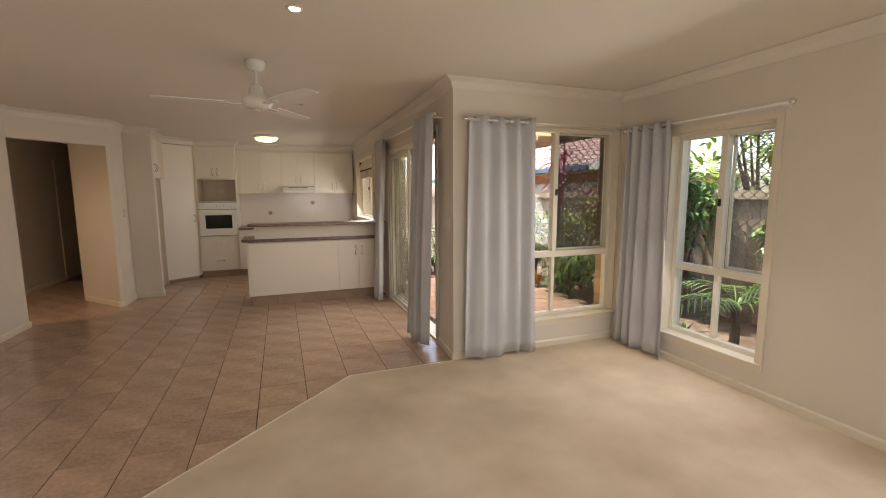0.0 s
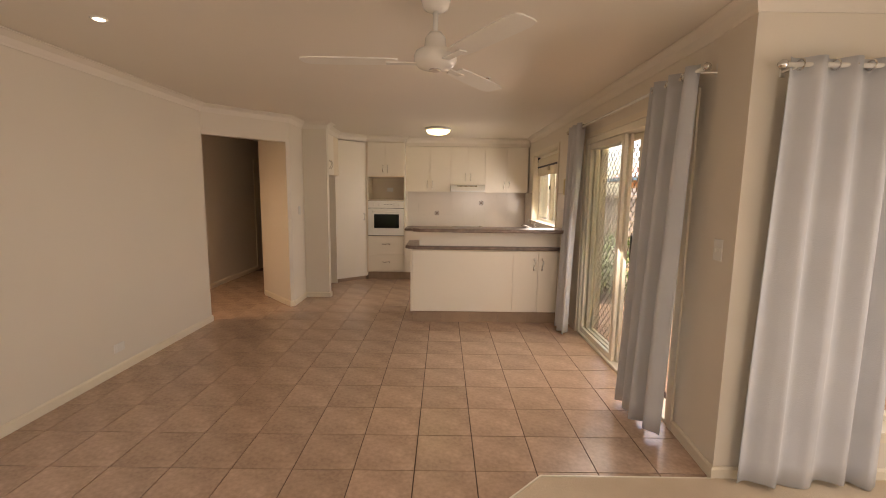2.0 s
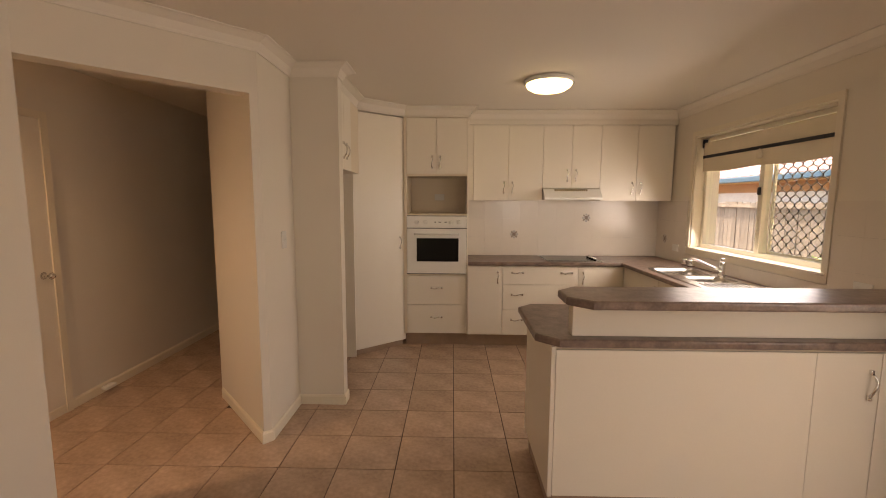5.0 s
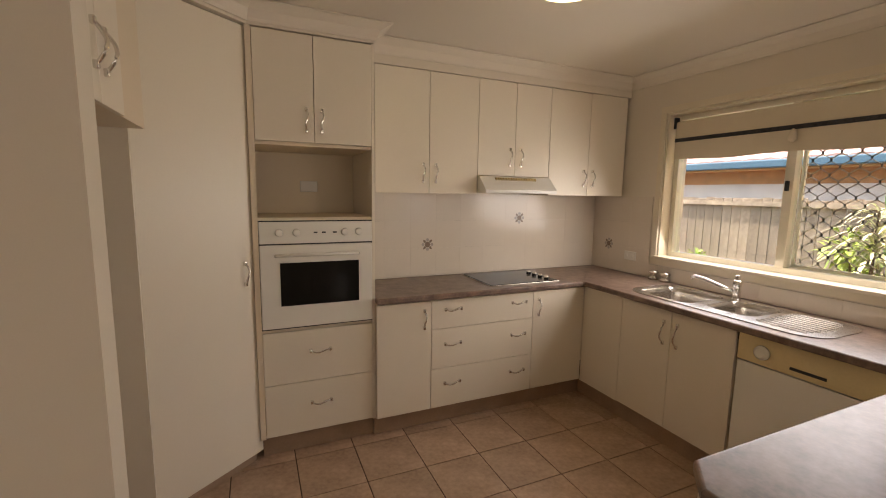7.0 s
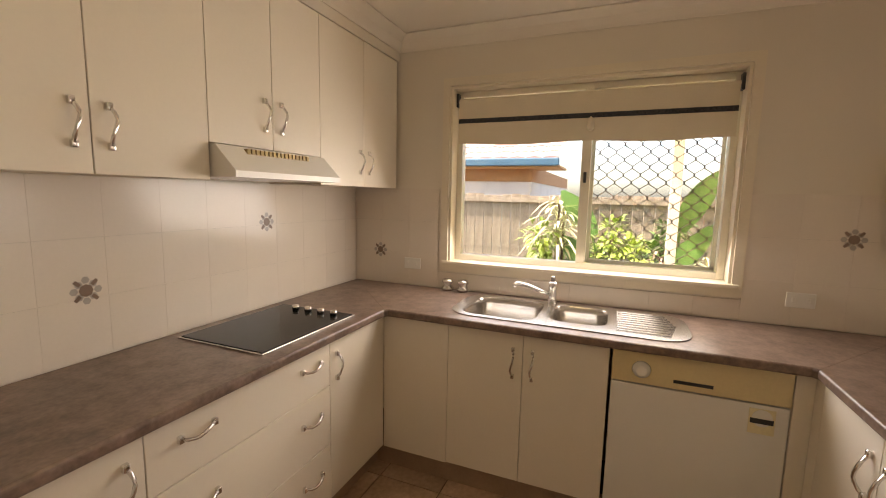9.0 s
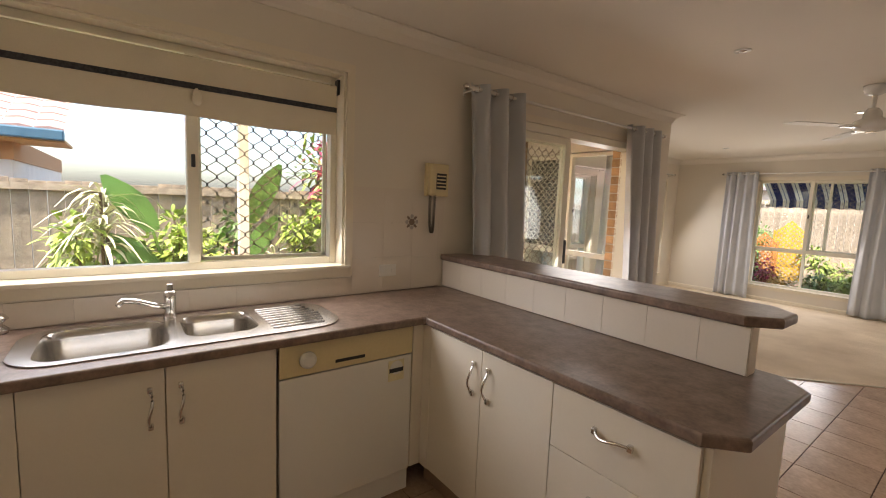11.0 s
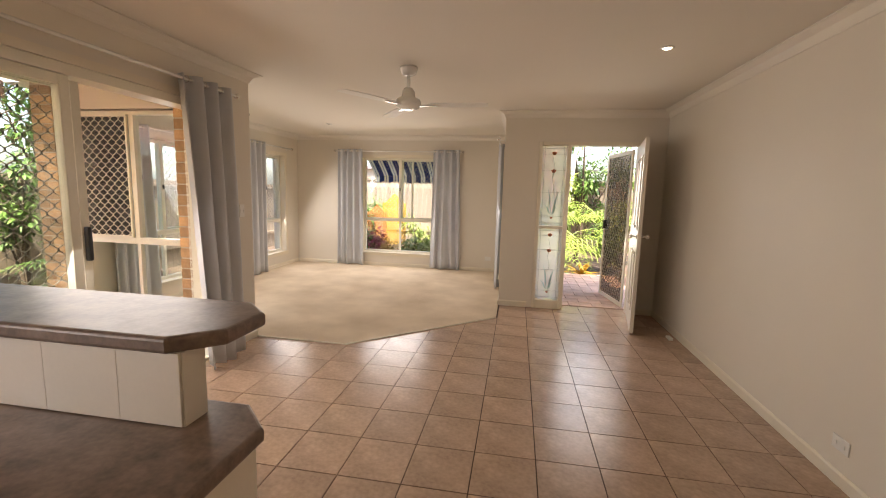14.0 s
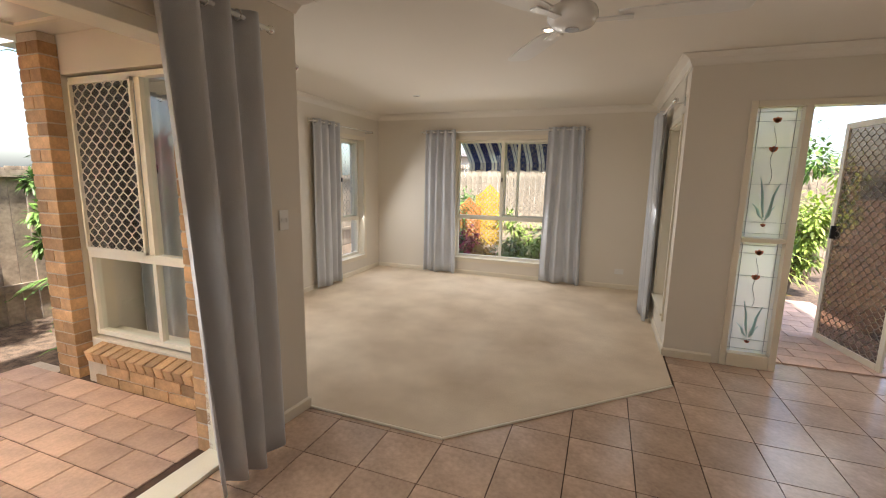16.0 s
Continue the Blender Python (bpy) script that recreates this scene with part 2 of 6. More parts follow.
W_SLIDE = (4.08, 6.04, 0.0, 2.08)
W_KITCHEN = (7.11, 8.62, 1.06, 2.13)
W_PATIO = (2.88, 4.245, 0.27, 2.11)
W_EAST = (2.13, 2.98, 0.24, 1.98)
W_CORNER = (-0.12, 0.74, 0.26, 2.02)
W_FRONT = (1.50, 2.94, 0.25, 2.05)
W_PORCH = (0.80, 1.52, 0.30, 1.98)
W_ENTRY = (-1.40, -0.20, 0.0, 2.08)
wall("wall_sliding_door", "x", XS, OUT, 4.0, YK + OUT, (W_SLIDE, W_KITCHEN))
wall("wall_patio", "y", YP, 0.18, XS, XE + OUT, (W_PATIO,))
bm = prism(bmesh.new(), ((XC, YP), (XS, YP), (XS, 3.74), (XS + OUT, 3.74), (XS + OUT, 4.0), (XS, 4.0)), 0, CZ)
whole("wall_corner", bm, WALL, "cream painted plaster wall corner between door and window", "wall", "structure")
wall("wall_east", "x", XE, OUT, YF, YP, (W_EAST, W_CORNER))
wall("wall_front", "y", YF - OUT, OUT, XW - OUT, XE + OUT, (W_FRONT,))
wall("wall_porch", "x", XW - OUT, OUT, YF, YN - OUT, (W_PORCH,))
wall("wall_entry", "y", YN - OUT, OUT, XL - 0.10, XW, (W_ENTRY,))
wall("wall_long", "x", XL - 0.10, 0.10, YN, 6.24)
wall("wall_kitchen_back", "y", YK, OUT, -1.62, XS)
wall("wall_nib", "y", 7.45, 0.10, -0.95, -0.615)
wall("wall_recess_back", "x", -1.62, 0.10, 7.60, YK)
wall("wall_hall_west", "x", -2.67, 0.10, 4.9, 11.6)
wall("wall_hall_south", "y", 4.8, 0.10, -2.67, XL - 0.10)
wall("wall_hall_north", "y", 11.6, 0.10, -2.67, -1.5)
wall("wall_hall_east", "x", -1.62, 0.12, YK + OUT, 11.6)
# the angled opening to the hall: header, thick angled block beside it
bm = bmesh.new()
prism(bm, ((XL, 6.24), (-0.985, 6.92), (-1.07, 7.00), (-1.745, 6.32)), 2.12, CZ)
whole("wall_hall_header", bm, WALL, "cream painted wall above the hall opening", "wall", "structure")
bm = bmesh.new()
prism(bm, ((-0.985, 6.92), (-0.95, 6.955), (-0.95, 7.55), (-1.62, 7.60), (-1.575, 7.54)), 0, CZ)
whole("wall_hall_block", bm, WALL, "cream painted angled wall block beside the hall opening", "wall", "structure")

bm = prism(bmesh.new(), ((-2.8, 1.48), (-0.025, 1.48), (-0.025, -0.82), (4.49, -0.82), (4.49, 3.74), (2.74, 3.74), (2.74, 11.8), (-2.8, 11.8)), CZ, CZ + 0.12)
whole("ceiling", bm, CEIL, "flat cream painted plaster ceiling", "ceiling", "structure")


def cove(name, pts, closed=False):
    """A plaster cornice that follows the tops of the walls; the room lies to the left of the way."""
    bm = bmesh.new()
    prof = [(0.0, -0.085), (0.008, -0.085), (0.012, -0.070), (0.03, -0.035), (0.07, -0.012), (0.085, -0.008), (0.085, -0.002), (0.0, -0.002)]
    pts = [Vector((*p, 0)) for p in pts]
    n = len(pts)
    rings = []
    for i, p in enumerate(pts):
        d0 = (p - pts[i - 1]).normalized() if (i or closed) else (pts[1] - p).normalized()
        d1 = (pts[(i + 1) % n] - p).normalized() if (i < n - 1 or closed) else d0
        n0, n1 = Vector((-d0.y, d0.x, 0)), Vector((-d1.y, d1.x, 0))
        m = n0 + n1
        m = m / max(m.dot(n0), 0.2)
        rings.append([bm.verts.new(p + m * a + Vector((0, 0, CZ + b))) for a, b in prof])
    for i in range(n if closed else n - 1):
        q0, q1 = rings[i], rings[(i + 1) % n]
        for k in range(len(prof)):
            bm.faces.new((q0[k], q0[(k + 1) % len(prof)], q1[(k + 1) % len(prof)], q1[k]))
    return whole(name, bm, CEIL, "cove plaster cornice along the ceiling", "cornice", "structure")


cove("cornice", [(XL, 6.24), (XL, YN), (XW, YN), (XW, YF), (XE, YF), (XE, YP), (XC, YP), (XS, 4.0), (XS, 8.97), (0.345, 8.97), (0.345, 8.77), (-0.30, 8.77), (-0.705, 8.415), (-0.705, 7.56), (-0.615, 7.56), (-0.615, 7.45), (-0.95, 7.45), (-0.95, 6.955), (XL, 6.24)][:-1] + [(-0.985, 6.92)], True)


def skirt(name, pts):
    """A bevelled skirting board along the foot of walls; the room lies to the left of the way."""
    bm = bmesh.new()
    prof = [(0.0, 0.0), (0.014, 0.0), (0.014, 0.060), (0.006, 0.072), (0.0, 0.072)]
    pts = [Vector((*p, 0)) for p in pts]
    n = len(pts)
    rings = []
    for i, p in enumerate(pts):
        d0 = (p - pts[i - 1]).normalized() if i else (pts[1] - p).normalized()
        d1 = (pts[i + 1] - p).normalized() if i < n - 1 else d0
        n0, n1 = Vector((-d0.y, d0.x, 0)), Vector((-d1.y, d1.x, 0))
        m = n0 + n1
        m = m / max(m.dot(n0), 0.2)
        rings.append([bm.verts.new(p + m * a + Vector((0, 0, b + 0.001))) for a, b in prof])
    for q0, q1 in zip(rings, rings[1:]):
        for k in range(5):
            bm.faces.new((q0[k], q0[(k + 1) % 5], q1[(k + 1) % 5], q1[k]))
    bm.faces.new(rings[0])
    bm.faces.new(list(reversed(rings[-1])))
    return whole(name, bm, TRIM, "cream painted timber skirting board", "skirting", "structure")


skirt("baseboard_long_wall", [(-1.76, 6.26), (XL, 6.24), (XL, YN), (-1.46, YN)])
skirt("baseboard_living", [(-0.14, YN), (XW, YN), (XW, YF), (XE, YF), (XE, YP), (XC, YP), (XS, 4.0), (XS, 4.02)])
skirt("baseboard_nib", [(-0.615, 7.55), (-0.615, 7.45), (-0.95, 7.45), (-0.95, 6.955), (-0.985, 6.92), (-1.575, 7.54)])
skirt("baseboard_sliding", [(XS, 6.10), (XS, 6.30)])
skirt("baseboard_hall", [(-2.57, 11.6), (-2.57, 4.9)])

# floors
bm = b1(-2.8, -0.85, -0.15, 4.5, 11.8, -0.006)
whole("floor", bm, GROUT, "brown grout bed of the tiled floor", "floor", "structure")
CARPET_LINE = [(XW, YF), (XE, YF), (XE, YP), (XC, YP), (XC, 3.54), (1.545, 3.545), (0.225, 2.32), (XW, 2.30)]
bm = prism(bmesh.new(), CARPET_LINE, -0.005, 0.012, 0.004)
whole("carpet", bm, CARPET, "worn cream cut-pile carpet with faint stains", "carpet", "structure")
bm = bmesh.new()
for (xa, ya), (xb, yb) in (((XC, 3.55), (1.545, 3.555)), ((1.545, 3.555), (0.215, 2.325))):
    tube(bm, [(xa, ya, 0.004), (xb, yb, 0.004)], 0.009, 6)
whole("carpet_trim", bm, TRIM, "pale metal edging strip between carpet and tiles", "trim", "structure")


# ---- windows and doors ----
def diamonds(bm, x0, z0, x1, z1, y, pw=0.084, ph=0.084, r=0.0042, depth=0.006):
    """A security grille: zigzag strands side by side that touch at short upright links."""
    n = int((x1 - x0) / (pw / 2))
    step = (x1 - x0) / n
    rows = int((z1 - z0) / (ph / 2)) + 1
    link = 0.16 * ph / 2
    for i in range(n):
        xc = x0 + step * (i + 0.5)
        pts = []
        for k in range(rows + 1):
            x = xc + step * 0.5 * (1 if (k + i) % 2 else -1)
            for z in (z0 + k * ph / 2 - link, z0 + k * ph / 2 + link):
                if z0 <= z <= z1:
                    pts.append((x, z))
        ring = []
        for x, z in pts:
            ring.append([bm.verts.new((x - r, y, z)), bm.verts.new((x + r, y, z)), bm.verts.new((x + r, y + depth, z)), bm.verts.new((x - r, y + depth, z))])
        for q0, q1 in zip(ring, ring[1:]):
            for m in range(4):
                bm.faces.new((q0[m], q0[(m + 1) % 4], q1[(m + 1) % 4], q1[m]))
    return bm


SIDES = {"E": (-90, 1, 1), "N": (0, 0, 0), "S": (180, 0, 1), "W": (90, 1, 0)}


def opening(name, label, side, face, hole, category="window"):
    """An Empty at the lower left of an opening as seen from inside: local x to the right, y outward, z up."""
    turn, along_y, flip = SIDES[side]
    a = hole[1] if flip else hole[0]
    loc = (face, a, hole[2]) if along_y else (a, face, hole[2])
    return thing(name, label, category, loc, turn, kind="structure"), hole[1] - hole[0], hole[3] - hole[2]


def window(name, label, side, face, hole, rail=None, split=0.5, mesh="r", sill=True, meshmat=None):
    w, W, H = opening(name, label, side, face, hole)
    t = 0.035
    # timber architrave and reveal
    bm = bmesh.new()
    for x0, z0, x1, z1 in ((-0.045, -0.045, 0.0, H + 0.045), (W, -0.045, W + 0.045, H + 0.045), (0, H, W, H + 0.045), (0, -0.045, W, 0.0)):
        box(bm, x0, -0.014, z0, x1, -0.001, z1)
    part("architrave", bm, TRIM, w)
    bm = bmesh.new()
    for x0, z0, x1, z1 in ((0.001, 0.001, 0.014, H - 0.001), (W - 0.014, 0.001, W - 0.001, H - 0.001), (0.014, H - 0.014, W - 0.014, H - 0.001)):
        box(bm, x0, 0.0, z0, x1, 0.10, z1)
    part("reveal", bm, TRIM, w)
    if sill:
        part("window_sill", b1(-0.03, -0.03, 0.001, W + 0.03, 0.10, 0.020, bevel=0.004), TRIM, w)
    bm = bmesh.new()
    a, b, c, d = 0.014, W - 0.014, 0.020, H - 0.014
    for x0, z0, x1, z1 in ((a, c, a + t, d), (b - t, c, b, d), (a + t, d - t, b - t, d), (a + t, c, b - t, c + t)):
        box(bm, x0, 0.09, z0, x1, 0.15, z1, 0.003)
    part("window_frame", bm, ALU, w)
    m = a + (b - a) * split
    zr = (rail - hole[2]) if rail else c
    if rail:
        part("transom", b1(a + t, 0.088, zr - 0.03, b - t, 0.152, zr + 0.03, bevel=0.003), ALU, w)
        part("mullion", b1(m - 0.018, 0.10, c + t, m + 0.018, 0.145, zr - 0.03, bevel=0.003), ALU, w)
        for x0, x1 in ((a + t, m - 0.018), (m + 0.018, b - t)):
            g = part("pane", b1(x0, 0.122, c + t, x1, 0.126, zr - 0.03), GLASS, w)
            g.visible_shadow = False
    zb = zr + 0.03 if rail else c + t
    part("sash_stile", b1(m - 0.025, 0.085, zb, m + 0.025, 0.15, d - t, bevel=0.003), ALU, w)
    part("latch", b1(m - 0.008, 0.062, (zb + d) / 2 - 0.045, m + 0.008, 0.085, (zb + d) / 2 + 0.015, bevel=0.004), BLACK, w, "small black window latch")
    for x0, x1 in ((a + t, m - 0.025), (m + 0.025, b - t)):
        g = part("pane", b1(x0, 0.118, zb, x1, 0.122, d - t), GLASS, w)
        g.visible_shadow = False
    if mesh:
        x0, x1 = (m + 0.025, b - t) if mesh == "r" else (a + t, m - 0.025)
        bm = bmesh.new()
        for p, q, r, s in ((x0, zb, x0 + 0.018, d - t), (x1 - 0.018, zb, x1, d - t), (x0, d - t - 0.018, x1, d - t), (x0, zb, x1, zb + 0.018)):
            box(bm, p, 0.155, q, r, 0.175, s)
        part("screen_frame", bm, ALU, w)
        if meshmat:
            part("fly_screen", b1(x0 + 0.018, 0.1535, zb + 0.018, x1 - 0.018, 0.155, d - t - 0.018), FLYSCREEN, w, "dark fine insect screen")
        part("security_mesh", diamonds(bmesh.new(), x0, zb, x1, d - t, 0.162), meshmat or DARKMESH, w, "diamond-pattern metal security mesh")
    return w


window("window_1", "wide kitchen sliding window with a security mesh half", "E", XS, W_KITCHEN, None, 0.52, "r")
window("window_2", "tall patio window with curtain and security mesh", "N", YP, W_PATIO, 0.90, 0.5, "r", meshmat=MESH)
window("window_3", "tall living room side window with security mesh", "E", XE, W_EAST, 0.85, 0.5, "r")
window("window_4", "tall living room corner window with security mesh", "E", XE, W_CORNER, 0.85, 0.45, "r")
fw = window("window_5", "front living room window under a striped awning", "S", YF, W_FRONT, 0.89, 0.5, "r")
part("sash_stile", b1(0.93, 0.125, 0.68, 0.965, 0.155, 1.75, bevel=0.003), ALU, fw)
window("window_6", "narrow living room window onto the porch", "W", XW, W_PORCH, 0.85, 0.5, None)

# sliding door
d, W, H = opening("door_1", "cream aluminium sliding glass door with mesh screen", "E", XS, W_SLIDE, "sliding door")
bm = bmesh.new()
for x0, z0, x1, z1 in ((-0.05, 0.0, 0.0, H + 0.05), (W, 0.0, W + 0.05, H + 0.05), (0.0, H, W, H + 0.05)):
    box(bm, x0, -0.014, z0, x1, -0.001, z1)
part("architrave", bm, TRIM, d)
bm = bmesh.new()
for x0, z0, x1, z1 in ((0.001, 0.0, 0.05, H - 0.001), (W - 0.05, 0.0, W - 0.001, H - 0.001), (0.05, H - 0.06, W - 0.05, H - 0.001), (0.05, 0.0, W - 0.05, 0.022)):
    box(bm, x0, 0.0, z0, x1, 0.16, z1, 0.003)
part("door_frame", bm, ALU, d)


def leaf(parent, name, x0, x1, y, screen=False, label=""):
    bm = bmesh.new()
    s = 0.055
    for p, q, r, u in ((x0, 0.024, x0 + s, H - 0.062), (x1 - s, 0.024, x1, H - 0.062), (x0 + s, H - 0.062 - s, x1 - s, H - 0.062), (x0 + s, 0.024, x1 - s, 0.024 + s)):
        box(bm, p, y, q, r, y + 0.03, u, 0.003)
    lf = part(name, bm, ALU, parent, label)
    if screen:
        part("security_mesh", diamonds(bmesh.new(), x0 + s, 0.08, x1 - s, H - 0.117, y + 0.012), DARKMESH, lf, "diamond-pattern metal security mesh")
    else:
        g = part("pane", b1(x0 + s, y + 0.013, 0.08, x1 - s, y + 0.017, H - 0.117), GLASS, lf)
        g.visible_shadow = False
    return lf


leaf(d, "fixed_panel", 0.05, 0.93, 0.02)
leaf(d, "sliding_panel", 0.07, 0.945, 0.065, label="glass leaf pushed open behind the fixed panel")
scr = leaf(d, "screen_panel", 0.10, 1.065, 0.115, True, "mesh security screen panel")
part("door_handle", b1(1.020, 0.078, 0.96, 1.048, 0.114, 1.17, bevel=0.008), BLACK, d, "black pull handle")

# entry: frame, leaded sidelight, open door, screen door
e, W, H = opening("door_2", "timber entry frame with a leaded glass sidelight", "S", YN, W_ENTRY, "door frame")
bm = bmesh.new()
for x0, z0, x1, z1 in ((0.0, 0.0, 0.045, H), (W - 0.045, 0.0, W, H), (0.045, H - 0.045, W - 0.045, H), (0.335, 0.0, 0.385, H - 0.045), (0.045, 0.0, 0.335, 0.11), (0.045, 1.02, 0.335, 1.055)):
    box(bm, x0 + 0.001, -0.012, z0, x1 - 0.001, 0.11, z1 - 0.001, 0.003)
part("door_frame", bm, TRIM, e)
LEAD = mat("lead_came", (0.38, 0.37, 0.35), 0.5, 0.6, bump=0.0)
FROST = glass_mat("frosted_glass", (0.90, 0.90, 0.84), 0.15)


def stained(name, color):
    m = mat(name, color, 0.2, bump=0.0)
    nt = m.node_tree
    t = nt.nodes.new("ShaderNodeBsdfTranslucent")
    t.inputs[0].default_value = (*color, 1)
    a = nt.nodes.new("ShaderNodeMixShader")
    a.inputs[0].default_value = 0.7
    nt.links.new(nt.nodes["Principled BSDF"].outputs[0], a.inputs[1])
    nt.links.new(t.outputs[0], a.inputs[2])
    nt.links.new(a.outputs[0], nt.nodes["Material Output"].inputs[0])
    return m


RED_GLASS = stained("red_stained_glass", (0.66, 0.25, 0.15))
TEAL_GLASS = stained("teal_stained_glass", (0.46, 0.60, 0.57))
frost = bpy.data.materials["frosted_glass"].node_tree
tl = frost.nodes.new("ShaderNodeBsdfTranslucent")
tl.inputs[0].default_value = (0.96, 0.93, 0.85, 1)
mx = frost.nodes.new("ShaderNodeMixShader")
mx.inputs[0].default_value = 0.7
old = frost.nodes["Material Output"].inputs[0].links[0].from_socket
frost.links.new(old, mx.inputs[1])
frost.links.new(tl.outputs[0], mx.inputs[2])
frost.links.new(mx.outputs[0], frost.nodes["Material Output"].inputs[0])
for z0, z1 in ((0.112, 1.018), (1.057, H - 0.047)):
    g = part("pane", b1(0.047, 0.050, z0, 0.333, 0.056, z1), FROST, e, "frosted leaded pane")
    g.visible_shadow = False
    h = z1 - z0
    bm = bmesh.new()
    for x in (0.075, 0.305):
        box(bm, x - 0.0013, 0.045, z0, x + 0.0013, 0.061, z1)
    for f in (0.03, 0.12, 0.42, 0.70, 0.90, 0.97):
        box(bm, 0.047, 0.0455, z0 + h * f - 0.0013, 0.333, 0.0605, z0 + h * f + 0.0013)
    tube(bm, [(0.19 + 0.012 * math.sin(k), 0.044, z0 + h * (0.42 + 0.04 * k)) for k in range(12)], 0.002, 5)
    part("lead_lines", bm, LEAD, e)
    for f in (0.70, 0.92, 0.115):
        bm = bmesh.new()
        s = 0.024 if f > 0.2 else 0.014
        for a in (-0.7, 0.0, 0.7):
            cx, cz = 0.19 + math.sin(a) * s * 0.7, z0 + h * (f - 0.025) + math.cos(a) * s * 0.6
            pts = [(cx + s * (0.55 * math.cos(q) * math.cos(a) + math.sin(q) * math.sin(a)), cz + s * (math.sin(q) * math.cos(a) - 0.55 * math.cos(q) * math.sin(a))) for q in (2 * math.pi * i / 8 for i in range(8))]
            lo = [bm.verts.new((x, 0.044, z)) for x, z in pts]
            hi = [bm.verts.new((x, 0.049, z)) for x, z in pts]
            bm.faces.new(lo)
            for i in range(8):
                bm.faces.new((lo[i], lo[(i + 1) % 8], hi[(i + 1) % 8], hi[i]))
        part("glass_flower", bm, RED_GLASS, e, "red stained glass tulip")
    for sgn, base, tip, reach in ((-1, 0.16, 0.47, 0.055), (1, 0.16, 0.43, 0.075), (-1, 0.14, 0.27, 0.090), (1, 0.14, 0.25, 0.060)):
        bm = bmesh.new()
        path = [(0.19 + sgn * 0.006, base), (0.19 + sgn * reach * 0.42, base + (tip - base) * 0.30), (0.19 + sgn * reach * 0.55, base + (tip - base) * 0.62), (0.19 + sgn * reach, tip)]
        wd = (0.003, 0.009, 0.008, 0.001)
        lo = [bm.verts.new((x - q, 0.0435, z0 + h * zz)) for (x, zz), q in zip(path, wd)]
        hi = [bm.verts.new((x + q, 0.0435, z0 + h * zz)) for (x, zz), q in zip(path, wd)]
        for i in range(3):
            bm.faces.new((lo[i], hi[i], hi[i + 1], lo[i + 1]))
        r = bmesh.ops.extrude_face_region(bm, geom=list(bm.faces))
        for vtx in r["geom"]:
            if isinstance(vtx, bmesh.types.BMVert):
                vtx.co.y += 0.005
        part("glass_leaf", bm, TEAL_GLASS, e, "teal stained glass leaf")

DOORPAINT = mat("cream_door_paint", (0.76, 0.70, 0.60), 0.4, var=0.03, scale=3, bump=0.0)
fd = thing("door_3", "open cream panelled timber front door", "door", (-1.352, 1.725, 0.012), 79.5, kind="structure")
bm = b1(0.0, -0.002, 0.0, 0.84, 0.036, 2.02, bevel=0.002)
part("door_leaf", bm, DOORPAINT, fd)
for side in (0, 1):
    for x0, x1 in ((0.11, 0.37), (0.47, 0.73)):
        for z0, z1 in ((0.22, 0.86), (1.08, 1.86)):
            bm = bmesh.new()
            yy = (-0.012, -0.002) if side else (0.036, 0.046)
            for p, q, r, s in ((x0, z0, x0 + 0.02, z1), (x1 - 0.02, z0, x1, z1), (x0 + 0.02, z1 - 0.02, x1 - 0.02, z1), (x0 + 0.02, z0, x1 - 0.02, z0 + 0.02)):
                box(bm, p, yy[0], q, r, yy[1], s)
            box(bm, x0 + 0.05, yy[0], z0 + 0.05, x1 - 0.05, yy[1], z1 - 0.05, 0.004)
            part("raised_panel", bm, DOORPAINT, fd)
for y, s in ((-0.002, -1), (0.036, 1)):
    bm = lathe(bmesh.new(), [(0.026, 0.0), (0.026, 0.006), (0.010, 0.012), (0.010, 0.04), (0.024, 0.05), (0.026, 0.065), (0.015, 0.075)], seg=16)
    bmesh.ops.rotate(bm, verts=bm.verts, cent=(0, 0, 0), matrix=Matrix.Rotation(radians(-90 * s), 3, "X"))
    bmesh.ops.translate(bm, verts=bm.verts, vec=(0.775, y, 1.02))
    part("door_knob", bm, CHROME, fd, "polished metal door knob", True)
for z in (0.25, 1.75):
    part("hinge", tube(bmesh.new(), [(-0.004, 0.045, z), (-0.004, 0.045, z + 0.09)], 0.006), STEEL, fd)

sd = thing("door_4", "open metal screen door with diamond mesh", "screen door", (-1.375, 1.45, 0.0), -81, kind="structure")
bm = bmesh.new()
for x0, z0, x1, z1 in ((0.0, 0.0, 0.05, 2.02), (0.79, 0.0, 0.84, 2.02), (0.05, 1.97, 0.79, 2.02), (0.05, 0.0, 0.79, 0.06)):
    box(bm, x0, 0.0, z0, x1, 0.02, z1, 0.003)
part("screen_frame", bm, TRIM, sd)
part("security_mesh", diamonds(bmesh.new(), 0.05, 0.06, 0.79, 1.97, 0.008), DARKMESH, sd, "diamond-pattern metal security mesh")
INSECT = glass_mat("insect_screen", (0.42, 0.36, 0.31), 0.5)
part("door_closer", tube(bmesh.new(), [(0.06, -0.03, 1.985), (0.20, -0.04, 1.985), (0.42, -0.02, 1.985)], 0.012, 8), STEEL, sd, "metal tube door closer")
g = part("insect_screen", b1(0.05, 0.002, 0.06, 0.79, 0.004, 1.97), INSECT, sd, "fine dark insect screen")
part("door_handle", b1(0.765, -0.03, 0.98, 0.785, 0.05, 1.10, bevel=0.005), BLACK, sd, "black latch handle")


